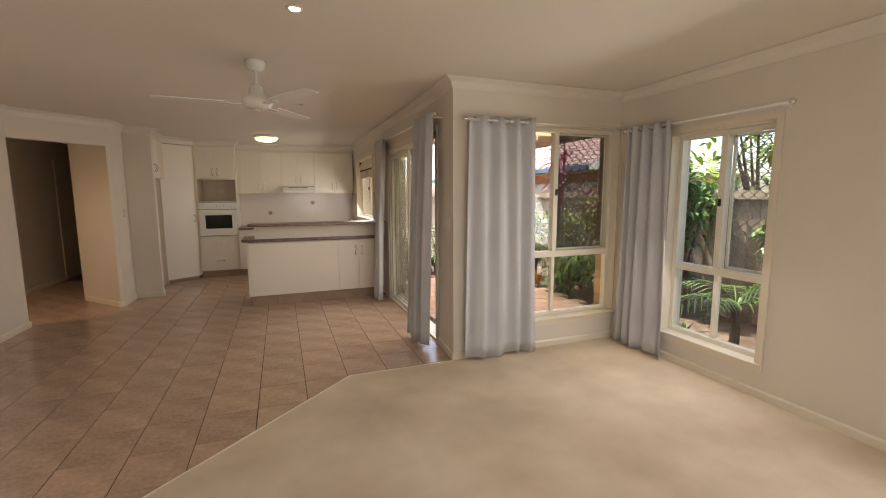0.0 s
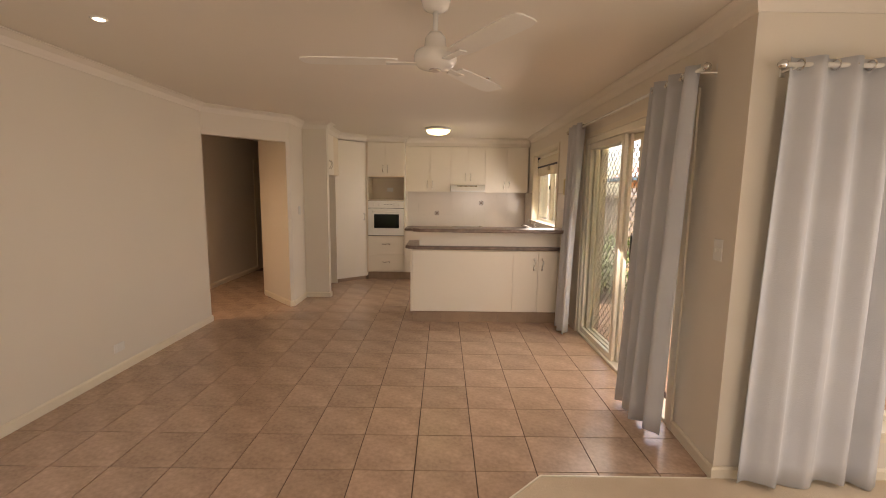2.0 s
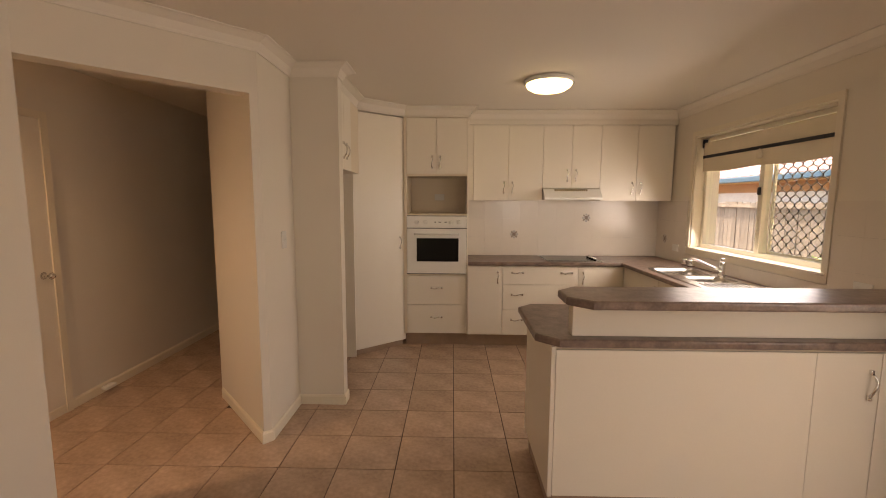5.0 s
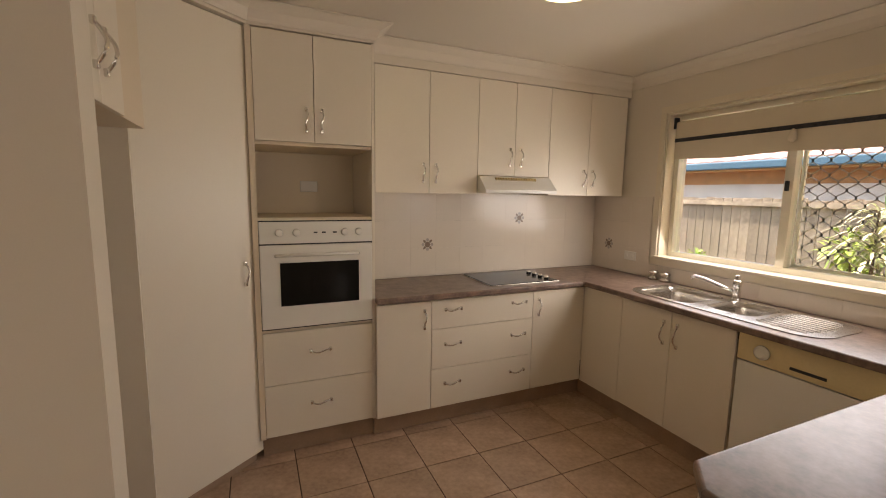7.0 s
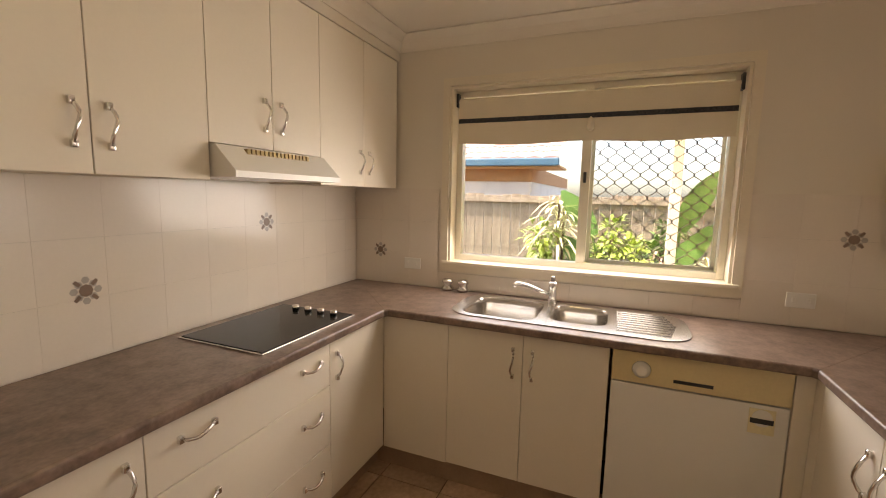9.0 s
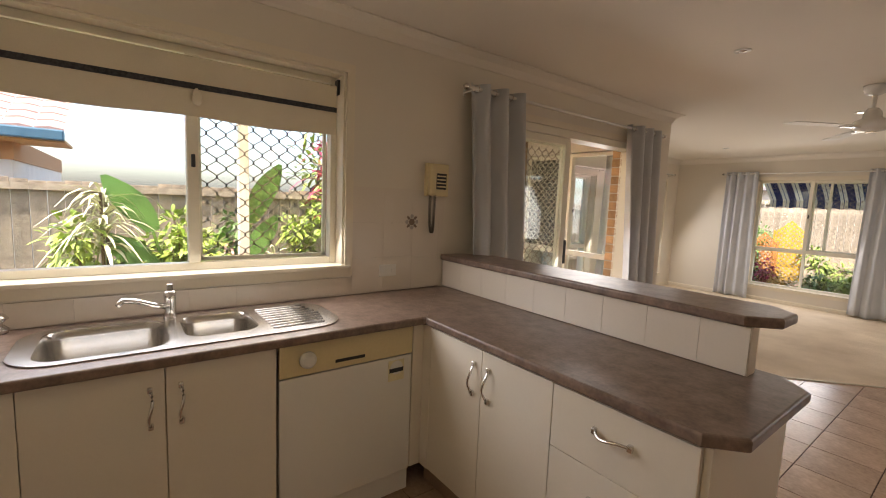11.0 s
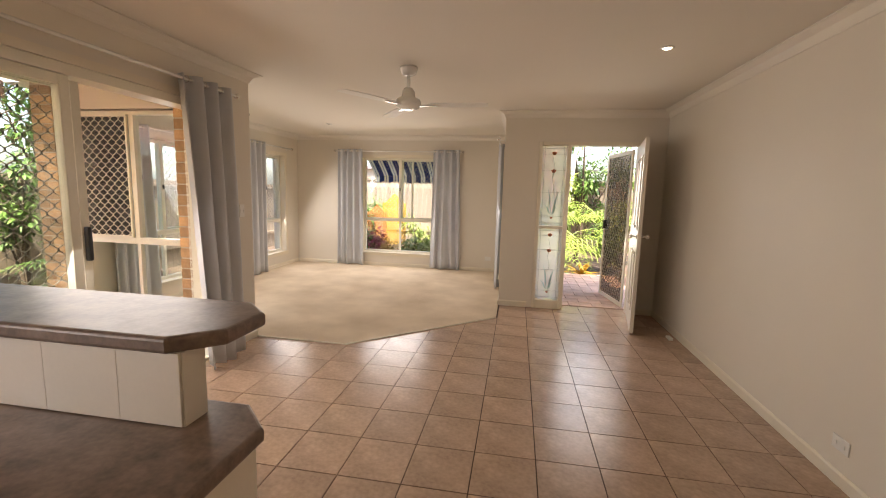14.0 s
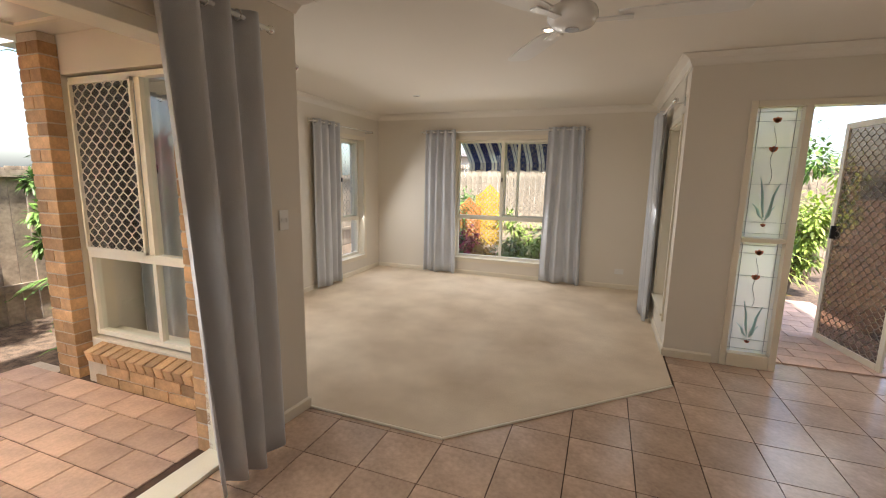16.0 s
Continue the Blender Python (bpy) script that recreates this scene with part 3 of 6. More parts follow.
# ---- curtains ----
def curtain(label, side, face, a, b, top, bottom=0.03, folds=5, amp=0.040, spread=1.0, off=0.085, flare=0.0, lean=0.0, group="eyelet curtains"):
    """A gathered eyelet curtain along a wall, hanging off the rod."""
    turn, along_y, flip = SIDES[side]
    p = b if flip else a
    c = thing("curtain", label, "curtain", (face, p, 0) if along_y else (p, face, 0), turn, group)
    w, n, rows = b - a, folds * 14, 18
    bm = bmesh.new()
    grid = []
    rng = random.Random(int(a * 100) + int(top * 10))
    ph = [rng.uniform(-0.5, 0.5) for _ in range(folds + 1)]
    size = [rng.uniform(0.65, 1.15) for _ in range(folds + 2)]
    drift = rng.uniform(0, 6.28)
    for r in range(rows + 1):
        f = r / rows
        z = top + 0.035 + (bottom - top - 0.035) * f
        row = []
        for i in range(n + 1):
            s = i / n
            k = s * folds
            x = w / 2 + lean * f + (s - 0.5) * w * (1 + (spread - 1) * f) + 0.012 * f * math.sin(k * 2.1 + 1)
            wob = ph[int(min(k, folds - 0.01))] * f + 0.9 * (0.3 + f) * math.sin(1.35 * k + drift)
            i0 = int(min(k, folds - 0.01))
            deep = size[i0] + (size[i0 + 1] - size[i0]) * (k - i0)
            y = -off - flare * f + amp * deep * (1 - 0.25 * f) * (math.sin(2 * math.pi * k + wob) + 0.22 * f * math.sin(4 * math.pi * k + 2 * drift)) + 0.010 * f * math.sin(k * 1.7 + 3 * f)
            row.append(bm.verts.new((x, min(y, -0.012), z + 0.012 * f * math.sin(k * 3.0))))
        grid.append(row)
    for r in range(rows):
        for i in range(n):
            bm.faces.new((grid[r][i], grid[r][i + 1], grid[r + 1][i + 1], grid[r + 1][i]))
    ob = part("curtain_cloth", bm, CURTAIN, c, smooth=True)
    sol = ob.modifiers.new("thickness", "SOLIDIFY")
    sol.thickness = 0.003
    for k in range(folds * 2):
        x = w * (k + 0.5) / (folds * 2)
        bm = bmesh.new()
        pts = [(x, -off + 0.024 * math.cos(q), top + 0.024 * math.sin(q)) for q in (2 * math.pi * i / 12 for i in range(13))]
        tube(bm, pts, 0.004, 6)
        part("eyelet", bm, CHROME, c, "chrome eyelet ring")
    return c


def rod(side, face, a, b, z, off=0.085):
    turn, along_y, flip = SIDES[side]
    p = b if flip else a
    c = thing("curtain_rod", "slim white metal curtain rod with brackets", "curtain rod", (face, p, z) if along_y else (p, face, z), turn, "curtain rods")
    w = b - a
    part("rod", tube(bmesh.new(), [(0, -off, 0), (w, -off, 0)], 0.011, 10), WHITE, c, smooth=True)
    for x, s in ((0, -1), (w, 1)):
        bm = lathe(bmesh.new(), [(0.008, 0), (0.02, 0.01), (0.022, 0.025), (0.010, 0.04)], seg=12)
        bmesh.ops.rotate(bm, verts=bm.verts, cent=(0, 0, 0), matrix=Matrix.Rotation(radians(90 * s), 3, "Y"))
        bmesh.ops.translate(bm, verts=bm.verts, vec=(x, -off, 0))
        part("finial", bm, CHROME, c, "round metal finial", True)
        bm = b1(x - s * 0.04 - 0.01, -0.010, -0.035, x - s * 0.04 + 0.01, -0.001, 0.035)
        box(bm, x - s * 0.04 - 0.006, -off, -0.018, x - s * 0.04 + 0.006, -0.010, -0.010)
        part("bracket", bm, WHITE, c)
    return c


rod("E", XS, 3.84, 6.33, 2.185, 0.10)
curtain("grey eyelet curtain gathered beside the sliding door and bench", "E", XS, 5.84, 6.30, 2.185, folds=3, amp=0.06, spread=0.85, off=0.10, flare=0.09, lean=0.06)
curtain("grey eyelet curtain gathered beside the sliding door", "E", XS, 3.90, 4.42, 2.185, folds=3, amp=0.065, spread=0.92, off=0.10, flare=0.09)
rod("N", YP, 2.56, 4.18, 2.10)
curtain("grey eyelet curtain drawn partly across the patio window", "N", YP, 2.58, 3.22, 2.10, folds=4, amp=0.035, spread=1.14)
rod("E", XE, 2.02, 3.40, 2.06)
curtain("grey eyelet curtain gathered in the living room corner", "E", XE, 2.90, 3.38, 2.06, folds=4, spread=1.15)
rod("E", XE, -0.22, 1.20, 2.14)
curtain("grey eyelet curtain gathered beside the corner window", "E", XE, 0.62, 1.16, 2.14, folds=4)
rod("S", YF, 1.05, 3.42, 2.15)
curtain("grey eyelet curtain gathered beside the front window", "S", YF, 2.90, 3.38, 2.15, folds=4, spread=1.12)
curtain("grey eyelet curtain gathered beside the front window", "S", YF, 1.08, 1.56, 2.15, folds=4, spread=1.2)
rod("W", XW, 0.30, 1.62, 2.12)
curtain("grey eyelet curtain gathered beside the porch window", "W", XW, 0.36, 0.86, 2.12, folds=4)

# kitchen blind
bl = thing("roller_blind", "raised cream roller blind with a dark braid band", "blind", (XS, W_KITCHEN[1], 0), -90)
W = W_KITCHEN[1] - W_KITCHEN[0]
BLIND = mat("cream_blind_cloth", (0.72, 0.64, 0.50), 0.85, var=0.03, fine=200, bump=0.08)
BRAID = mat("dark_braid", (0.05, 0.05, 0.055), 0.8, var=0.4, scale=120, bump=0.2)
part("roller", tube(bmesh.new(), [(0.03, 0.078, 2.052), (W - 0.03, 0.078, 2.052)], 0.019, 12), BLIND, bl, smooth=True)
bm = b1(0.032, 0.058, 1.885, W - 0.032, 0.061, 2.062)
n = 24
lo = []
for i in range(n + 1):
    x = 0.032 + (W - 0.064) * i / n
    lo.append((x, 1.795 + 0.006 * math.cos(2 * math.pi * 2 * i / n)))
for y in (0.058,):
    va = [bm.verts.new((x, y, z)) for x, z in lo]
    vb = [bm.verts.new((x, y, 1.885)) for x, z in lo]
    vc = [bm.verts.new((x, y + 0.003, z)) for x, z in lo]
    for i in range(n):
        bm.faces.new((va[i], va[i + 1], vb[i + 1], vb[i]))
        bm.faces.new((va[i], vc[i], vc[i + 1], va[i + 1]))
part("blind_cloth", bm, BLIND, bl)
part("braid_band", b1(0.032, 0.053, 1.922, W - 0.032, 0.057, 1.948), BRAID, bl, "dark woven braid band")
bm = lathe(bmesh.new(), [(0.004, 0.0), (0.018, -0.02), (0.022, -0.06), (0.012, -0.075)], (W * 0.53, 0.040, 1.925), 12)
part("pull_tassel", bm, BLIND, bl, smooth=True)

for x0 in (0.015, W - 0.029):
    part("roller_bracket", b1(x0, 0.05, 2.02, x0 + 0.014, 0.10, 2.10, bevel=0.003), BLACK, bl, "small dark roller bracket")

# ---- ceiling fan, lights ----
SATIN = mat("satin_white_paint", (0.78, 0.75, 0.69), 0.55, var=0.02, scale=3, bump=0.0, spec=0.3)
fan = thing("ceiling_fan", "white three-blade ceiling fan hanging at rest", "ceiling fan", (0.96, 3.64, CZ))
part("canopy", lathe(bmesh.new(), [(0.072, -0.001), (0.072, -0.02), (0.06, -0.055), (0.03, -0.07)], seg=24), WHITE, fan, smooth=True)
part("rod", tube(bmesh.new(), [(0, 0, -0.06), (0, 0, -0.21)], 0.013, 10), WHITE, fan, smooth=True)
part("motor", lathe(bmesh.new(), [(0.03, -0.165), (0.05, -0.19), (0.055, -0.235), (0.095, -0.255), (0.105, -0.275), (0.105, -0.300), (0.085, -0.325), (0.04, -0.335)], seg=32), WHITE, fan, smooth=True)
part("badge", lathe(bmesh.new(), [(0.03, -0.336), (0.03, -0.341)], seg=16), CHROME, fan)
for a in (181, 57, 302):
    bm = bmesh.new()
    sec = ((0.18, 0.050), (0.25, 0.060), (0.45, 0.066), (0.60, 0.066), (0.645, 0.052), (0.655, 0.030))
    top = []
    for r, hw in sec:
        top.append([(r, -hw, -0.298 + 0.003), (r, hw, -0.298 - 0.003)])
    va = [[bm.verts.new(p) for p in q] for q in top]
    vb = [[bm.verts.new((p[0], p[1], p[2] - 0.006)) for p in q] for q in top]
    for i in range(len(sec) - 1):
        bm.faces.new((va[i][0], va[i + 1][0], va[i + 1][1], va[i][1]))
        bm.faces.new((vb[i][1], vb[i + 1][1], vb[i + 1][0], vb[i][0]))
        for s in (0, 1):
            bm.faces.new((va[i][s], va[i + 1][s], vb[i + 1][s], vb[i][s]))
    for i in (0, len(sec) - 1):
        bm.faces.new((va[i][0], va[i][1], vb[i][1], vb[i][0]))
    bmesh.ops.rotate(bm, verts=bm.verts, cent=(0, 0, 0), matrix=Matrix.Rotation(radians(a), 3, "Z"))
    part("blade", bm, SATIN, fan)
    bm = b1(0.08, -0.020, -0.312, 0.24, 0.020, -0.306)
    bmesh.ops.rotate(bm, verts=bm.verts, cent=(0, 0, 0), matrix=Matrix.Rotation(radians(a), 3, "Z"))
    part("blade_arm", bm, WHITE, fan)

ol = thing("oyster_light", "round glowing oyster ceiling light", "ceiling light", (0.915, 7.83, CZ))
part("base_ring", lathe(bmesh.new(), [(0.185, -0.001), (0.190, -0.012), (0.190, -0.03), (0.175, -0.034)], seg=40), WHITE, ol, smooth=True)
part("diffuser", lathe(bmesh.new(), [(0.175, -0.031), (0.165, -0.055), (0.13, -0.078), (0.07, -0.093), (0.0, -0.098)], seg=40), LAMP, ol, "glowing frosted dome", True)
for x, y, lit in ((-0.91, 3.95, True), (1.34, 5.08, False), (1.20, 2.62, True), (2.97, 0.78, False)):
    dl = thing("downlight", "small recessed ceiling downlight" + (", switched on" if lit else ", dim"), "downlight", (x, y, CZ), group="ceiling downlights")
    part("bezel", lathe(bmesh.new(), [(0.045, -0.001), (0.045, -0.005), (0.035, -0.009), (0.030, -0.004)], seg=24), WHITE, dl, smooth=True)
    part("bulb", lathe(bmesh.new(), [(0.029, -0.003), (0.025, -0.010), (0.0, -0.012)], seg=16), BULB if lit else STEEL, dl, smooth=True)


# ---- kitchen ----
def bow_handle(parent, x, y, z, length=0.10, upright=True, out=(0, -1)):
    """A bowed metal pull with flared ends, standing off a front towards out."""
    bm = bmesh.new()
    pts = []
    for i in range(9):
        s = -1 + i / 4
        d = 0.028 * (1 - s * s) + 0.006
        o = s * length / 2
        wob = 0.006 * math.sin(s * math.pi)
        if upright:
            pts.append((x + out[0] * d - out[1] * wob, y + out[1] * d + out[0] * wob, z + o))
        else:
            pts.append((x - out[1] * o + out[0] * d, y + out[0] * o + out[1] * d, z + wob))
    tube(bm, pts, 0.0055, 8)
    for p in (pts[0], pts[-1]):
        box(bm, p[0] - 0.008 - abs(out[0]) * -0.002, p[1] - 0.008, p[2] - 0.011, p[0] + 0.008, p[1] + 0.008, p[2] + 0.011, 0.003)
    return part("handle", bm, CHROME, parent, "bowed chrome handle", True)


def front(parent, name, x0, z0, x1, z1, y, out=-1):
    """A laminate door or drawer front, 18 mm thick, standing out from y."""
    return part(name, b1(x0 + 0.0015, y + out * 0.018, z0 + 0.0015, x1 - 0.0015, y + out * 0.0005, z1 - 0.0015, bevel=0.002), CAB, parent)


# tall oven tower
tw = thing("oven_tower", "cream tall cabinet holding a wall oven and open niche", "tall cabinet", (0, 0, 0))
X0, X1, Y0 = -0.30, 0.345, 8.79
part("side_panel", b1(X0 - 0.012, Y0 - 0.018, 0.13, X0 + 0.016, YK - 0.002, 2.34), CARC, tw)
part("side_panel", b1(X1 - 0.016, Y0 - 0.018, 0.13, X1, YK - 0.002, 2.34), CAB, tw)
for z in (0.13, 0.745, 1.365, 1.765, 2.324):
    part("shelf", b1(X0 + 0.0165, Y0, z, X1 - 0.0165, YK - 0.021, z + 0.016), CARC, tw)
part("back_panel", b1(X0 + 0.0165, YK - 0.02, 0.13, X1 - 0.0165, YK - 0.002, 2.34), CARC, tw)
f = front(tw, "drawer_front", X0 + 0.017, 0.135, X1 - 0.016, 0.44, Y0)
bow_handle(f, (X0 + X1) / 2, Y0 - 0.018, 0.31, 0.11, False)
f = front(tw, "drawer_front", X0 + 0.017, 0.44, X1 - 0.016, 0.745, Y0)
bow_handle(f, (X0 + X1) / 2, Y0 - 0.018, 0.62, 0.11, False)
for x0, x1, hx in ((X0 + 0.017, 0.015, -0.025), (0.015, X1 - 0.016, 0.055)):
    f = front(tw, "door", x0, 1.782, x1, 2.335, Y0)
    bow_handle(f, hx, Y0 - 0.018, 1.90, 0.11)
part("niche_outlet", b1(-0.02, YK - 0.028, 1.52, 0.09, YK - 0.02, 1.59, bevel=0.003), WHITE, tw, "white power outlet")
part("kickboard", b1(X0, Y0 + 0.04, 0.001, X1, Y0 + 0.055, 0.129), KICK, tw, "tan tiled kickboard")

ov = thing("wall_oven", "white built-in wall oven with dark glass window", "oven", (0, 0, 0.765))
A0, A1, OY = X0 + 0.018, X1 - 0.018, Y0 - 0.022
part("body", b1(A0, Y0, 0.002, A1, YK - 0.03, 0.592), WHITE, ov)
part("control_panel", b1(A0, OY, 0.475, A1, Y0 - 0.001, 0.594, bevel=0.004), WHITE, ov)
part("oven_door", b1(A0, OY - 0.004, 0.004, A1, Y0 - 0.001, 0.468, bevel=0.005), WHITE, ov)
# black sheet gives both the oven seal and the shade in the gap
part("seal", b1(A0 - 0.007, Y0 - 0.010, -0.004, A1 + 0.007, Y0 - 0.0005, 0.600), BLACK, ov, "black seal and painted gap shadow round the oven front")
part("oven_glass", b1(A0 + 0.10, OY - 0.008, 0.13, A1 - 0.08, OY - 0.003, 0.37, bevel=0.002), BLACKGLASS, ov, "dark oven window")
part("oven_handle", tube(bmesh.new(), [(A0 + 0.08, OY - 0.005, 0.41), (A0 + 0.09, OY - 0.035, 0.415), (A1 - 0.09, OY - 0.035, 0.415), (A1 - 0.08, OY - 0.005, 0.41)], 0.009), WHITE, ov, smooth=True)
for x in (0.10, 0.19, 0.45, 0.53):
    bm = lathe(bmesh.new(), [(0.021, 0.0), (0.019, 0.014), (0.015, 0.016)], seg=16)
    bmesh.ops.rotate(bm, verts=bm.verts, cent=(0, 0, 0), matrix=Matrix.Rotation(radians(90), 3, "X"))
    bmesh.ops.translate(bm, verts=bm.verts, vec=(A0 + x, OY, 0.535))
    part("knob", bm, WHITE, ov, "white control knob", True)
for x in (0.28, 0.325, 0.385):
    part("indicator", b1(A0 + x, OY - 0.002, 0.53, A0 + x + 0.02, OY + 0.001, 0.538), BLACK, ov)

# overhead cabinets
for i, (x0, xm, x1, zb) in enumerate(((0.40, 0.765, 1.125, 1.525), (1.125, 1.425, 1.725, 1.655), (1.725, 2.10, 2.475, 1.525))):
    c = thing("overhead_cabinet", "cream laminate overhead cabinet with two doors", "cabinet", (0, 0, 0), group="kitchen overhead cabinets")
    part("body", b1(x0 + 0.001, 8.993, zb, x1 - 0.001, YK - 0.002, 2.30), CARC, c)
    for a, b, hx in ((x0, xm, xm - 0.045), (xm, x1, xm + 0.045)):
        f = front(c, "door", a, zb - 0.004, b, 2.30, 8.993)
        bow_handle(f, hx, 8.975, zb + 0.13, 0.11)
whole("bulkhead_filler", b1(0.345, 8.985, 1.525, 0.40, YK - 0.002, 2.30), CAB, "cream laminate filler panel beside the oven tower", "filler panel")
bm = b1(0.345, 8.97, 2.302, XS, YK, CZ)
box(bm, -0.30, 8.77, 2.342, 0.345, YK, CZ)
prism(bm, ((-0.755, 8.375), (-0.30, 8.775), (-0.30, YK), (-0.755, YK)), 2.342, CZ)
box(bm, -1.5, 7.551, 2.342, -0.705, 8.40, CZ)
whole("wall_bulkhead", bm, WALL, "cream painted plaster bulkhead above the cabinets", "bulkhead", "structure")
hd = thing("range_hood", "cream slide-out range hood with a slotted vent", "range hood", (0, 0, 0))
bm = bmesh.new()
va = [bm.verts.new(p) for p in ((1.13, 8.955, 1.648), (1.13, 8.86, 1.555), (1.13, 8.86, 1.533), (1.13, 9.25, 1.533), (1.13, 9.25, 1.648))]
vb = [bm.verts.new((1.72, *v.co[1:])) for v in va]
bm.faces.new(va)
bm.faces.new(list(reversed(vb)))
for i in range(5):
    bm.faces.new((va[i], vb[i], vb[(i + 1) % 5], va[(i + 1) % 5]))
part("body", bm, WHITE, hd)
bm = bmesh.new()
for k in range(16):
    x = 1.245 + k * 0.0215
    box(bm, x, 8.926, 1.618, x + 0.014, 8.945, 1.640)
part("vent_slots", bm, mat("bronze_vent", (0.22, 0.15, 0.05), 0.4, 0.5, bump=0.0), hd, "bronze slotted vent")

# corner pantry with an angled door
pn = thing("pantry", "cream corner pantry with a tall angled door", "pantry", (-0.772, 8.41, 0), 39.6)
L = 0.60
part("body", b1(0.0, 0.022, 0.11, L, 0.036, 2.335), CARC, pn)
f = part("door", b1(0.012, 0.0, 0.06, L - 0.004, 0.018, 2.335, bevel=0.002), CAB, pn)
bow_handle(f, L - 0.06, 0.0, 1.09, 0.11)
part("edge_filler", b1(L - 0.003, 0.004, 0.06, L + 0.014, 0.03, 2.335), CAB, pn)
part("kickboard", b1(0.01, 0.03, 0.001, L - 0.01, 0.042, 0.11), KICK, pn)
# fridge recess
rc = thing("fridge_recess", "cream cabinet over an empty fridge recess", "cabinet", (0, 0, 0))
part("side_panel", b1(-1.49, 8.405, 0.001, -0.742, 8.421, 2.34), CAB, rc)
part("body", b1(-1.49, 7.556, 1.76, -0.685, 8.40, 2.34), CARC, rc)
for y0, y1, hy in ((7.556, 7.80, 7.755), (7.80, 8.03, 7.845)):
    f = part("door", b1(-0.683, y0 + 0.002, 1.755, -0.665, y1 - 0.002, 2.335, bevel=0.002), CAB, rc)
    bow_handle(f, -0.665, hy, 1.90, 0.11, True, (1, 0))

# back run of base cabinets
def base(label, x0, x1, kind):
    c = thing("base_cabinet", label, "cabinet", (0, 0, 0), group="kitchen base cabinets")
    part("body", b1(x0 + 0.001, 8.76, 0.13, x1 - 0.001, YK - 0.002, 0.858), CARC, c)
    if kind == "door":
        f = front(c, "door", x0, 0.135, x1, 0.855, 8.76)
        bow_handle(f, x1 - 0.05, 8.742, 0.74, 0.11)
    elif kind == "door_left":
        f = front(c, "door", x0, 0.135, x1, 0.855, 8.76)
        bow_handle(f, x0 + 0.045, 8.742, 0.74, 0.11)
    else:
        for z0, z1 in ((0.135, 0.40), (0.40, 0.665), (0.665, 0.855)):
            f = front(c, "drawer_front", x0, z0, x1, z1, 8.76)
            for hx in (x0 + 0.15, x1 - 0.12):
                bow_handle(f, hx, 8.742, (z0 + z1) / 2 + 0.03, 0.11, False)
    return c


base("cream laminate base cabinet with one door", 0.345, 0.70, "door")
base("cream laminate base cabinet with three wide drawers", 0.70, 1.47, "drawers")
base("narrow cream laminate corner base cabinet", 1.47, 1.924, "door_left")
whole("back_plinth", b1(0.345, 8.81, 0.001, 1.975, 8.825, 0.129), KICK, "tan tiled kickboard under the cabinets", "kickboard")

# sink run, facing the room
def side_unit(label, y0, y1, doors):
    c = thing("base_cabinet", label, "cabinet", (0, 0, 0), group="kitchen base cabinets")
    part("body", b1(1.943, y0 + 0.001, 0.13, XS - 0.002, y1 - 0.001, 0.858 if not doors else 0.70), CARC, c)
    for a, b, hy in doors:
        f = part("door", b1(1.925, a + 0.0015, 0.135, 1.943, b - 0.0015, 0.855, bevel=0.002), CAB, c)
        bow_handle(f, 1.925, hy, 0.72, 0.13, True, (-1, 0))
    return c


side_unit("cream laminate sink cabinet with two doors", 7.64, 8.38, ((7.64, 8.01, 7.965), (8.01, 8.38, 8.055)))
whole("corner_filler", b1(1.926, 8.381, 0.13, 1.945, 8.741, 0.858), CAB, "cream laminate corner filler panel", "filler panel")
whole("sink_plinth", b1(1.975, 6.99, 0.001, 1.99, 8.81, 0.129), KICK, "tan tiled kickboard under the sink run", "kickboard")
dw = thing("dishwasher", "white dishwasher with a yellowed control strip", "dishwasher", (1.93, 6.995, 0))
part("body", b1(0.022, 0.004, 0.10, 0.55, 0.625, 0.845), WHITE, dw)
part("door_panel", b1(0.0, 0.006, 0.12, 0.020, 0.634, 0.715, bevel=0.004), WHITE, dw)
part("control_strip", b1(-0.004, 0.006, 0.722, 0.020, 0.634, 0.858, bevel=0.004), YELLOWED, dw, "yellowed plastic control strip")
part("plinth", b1(0.012, 0.006, 0.01, 0.020, 0.622, 0.112), WHITE, dw)
bm = lathe(bmesh.new(), [(0.036, 0.0), (0.034, 0.012), (0.026, 0.014), (0.024, 0.026), (0.018, 0.028)], seg=24)
bmesh.ops.rotate(bm, verts=bm.verts, cent=(0, 0, 0), matrix=Matrix.Rotation(radians(-90), 3, "Y"))
bmesh.ops.translate(bm, verts=bm.verts, vec=(-0.004, 0.52, 0.785))
part("dial", bm, WHITE, dw, "white round programme dial", True)
part("grip", b1(-0.006, 0.26, 0.748, -0.003, 0.40, 0.762, bevel=0.001), BLACK, dw, "dark finger grip slot")
part("rating_label", b1(-0.002, 0.05, 0.60, -0.0005, 0.135, 0.70), mat("energy_label", (0.78, 0.70, 0.45), 0.6, bump=0.0), dw, "cream and black energy rating sticker")
part("label_band", b1(-0.0045, 0.055, 0.642, -0.002, 0.130, 0.662), BLACK, dw)
bm = lathe(bmesh.new(), [(0.034, 0.0), (0.034, 0.001)], seg=20)
bmesh.ops.rotate(bm, verts=bm.verts, cent=(0, 0, 0), matrix=Matrix.Rotation(radians(-90), 3, "Y"))
bmesh.ops.translate(bm, verts=bm.verts, vec=(-0.0025, 0.092, 0.664))
part("label_dial", bm, WHITE, dw)

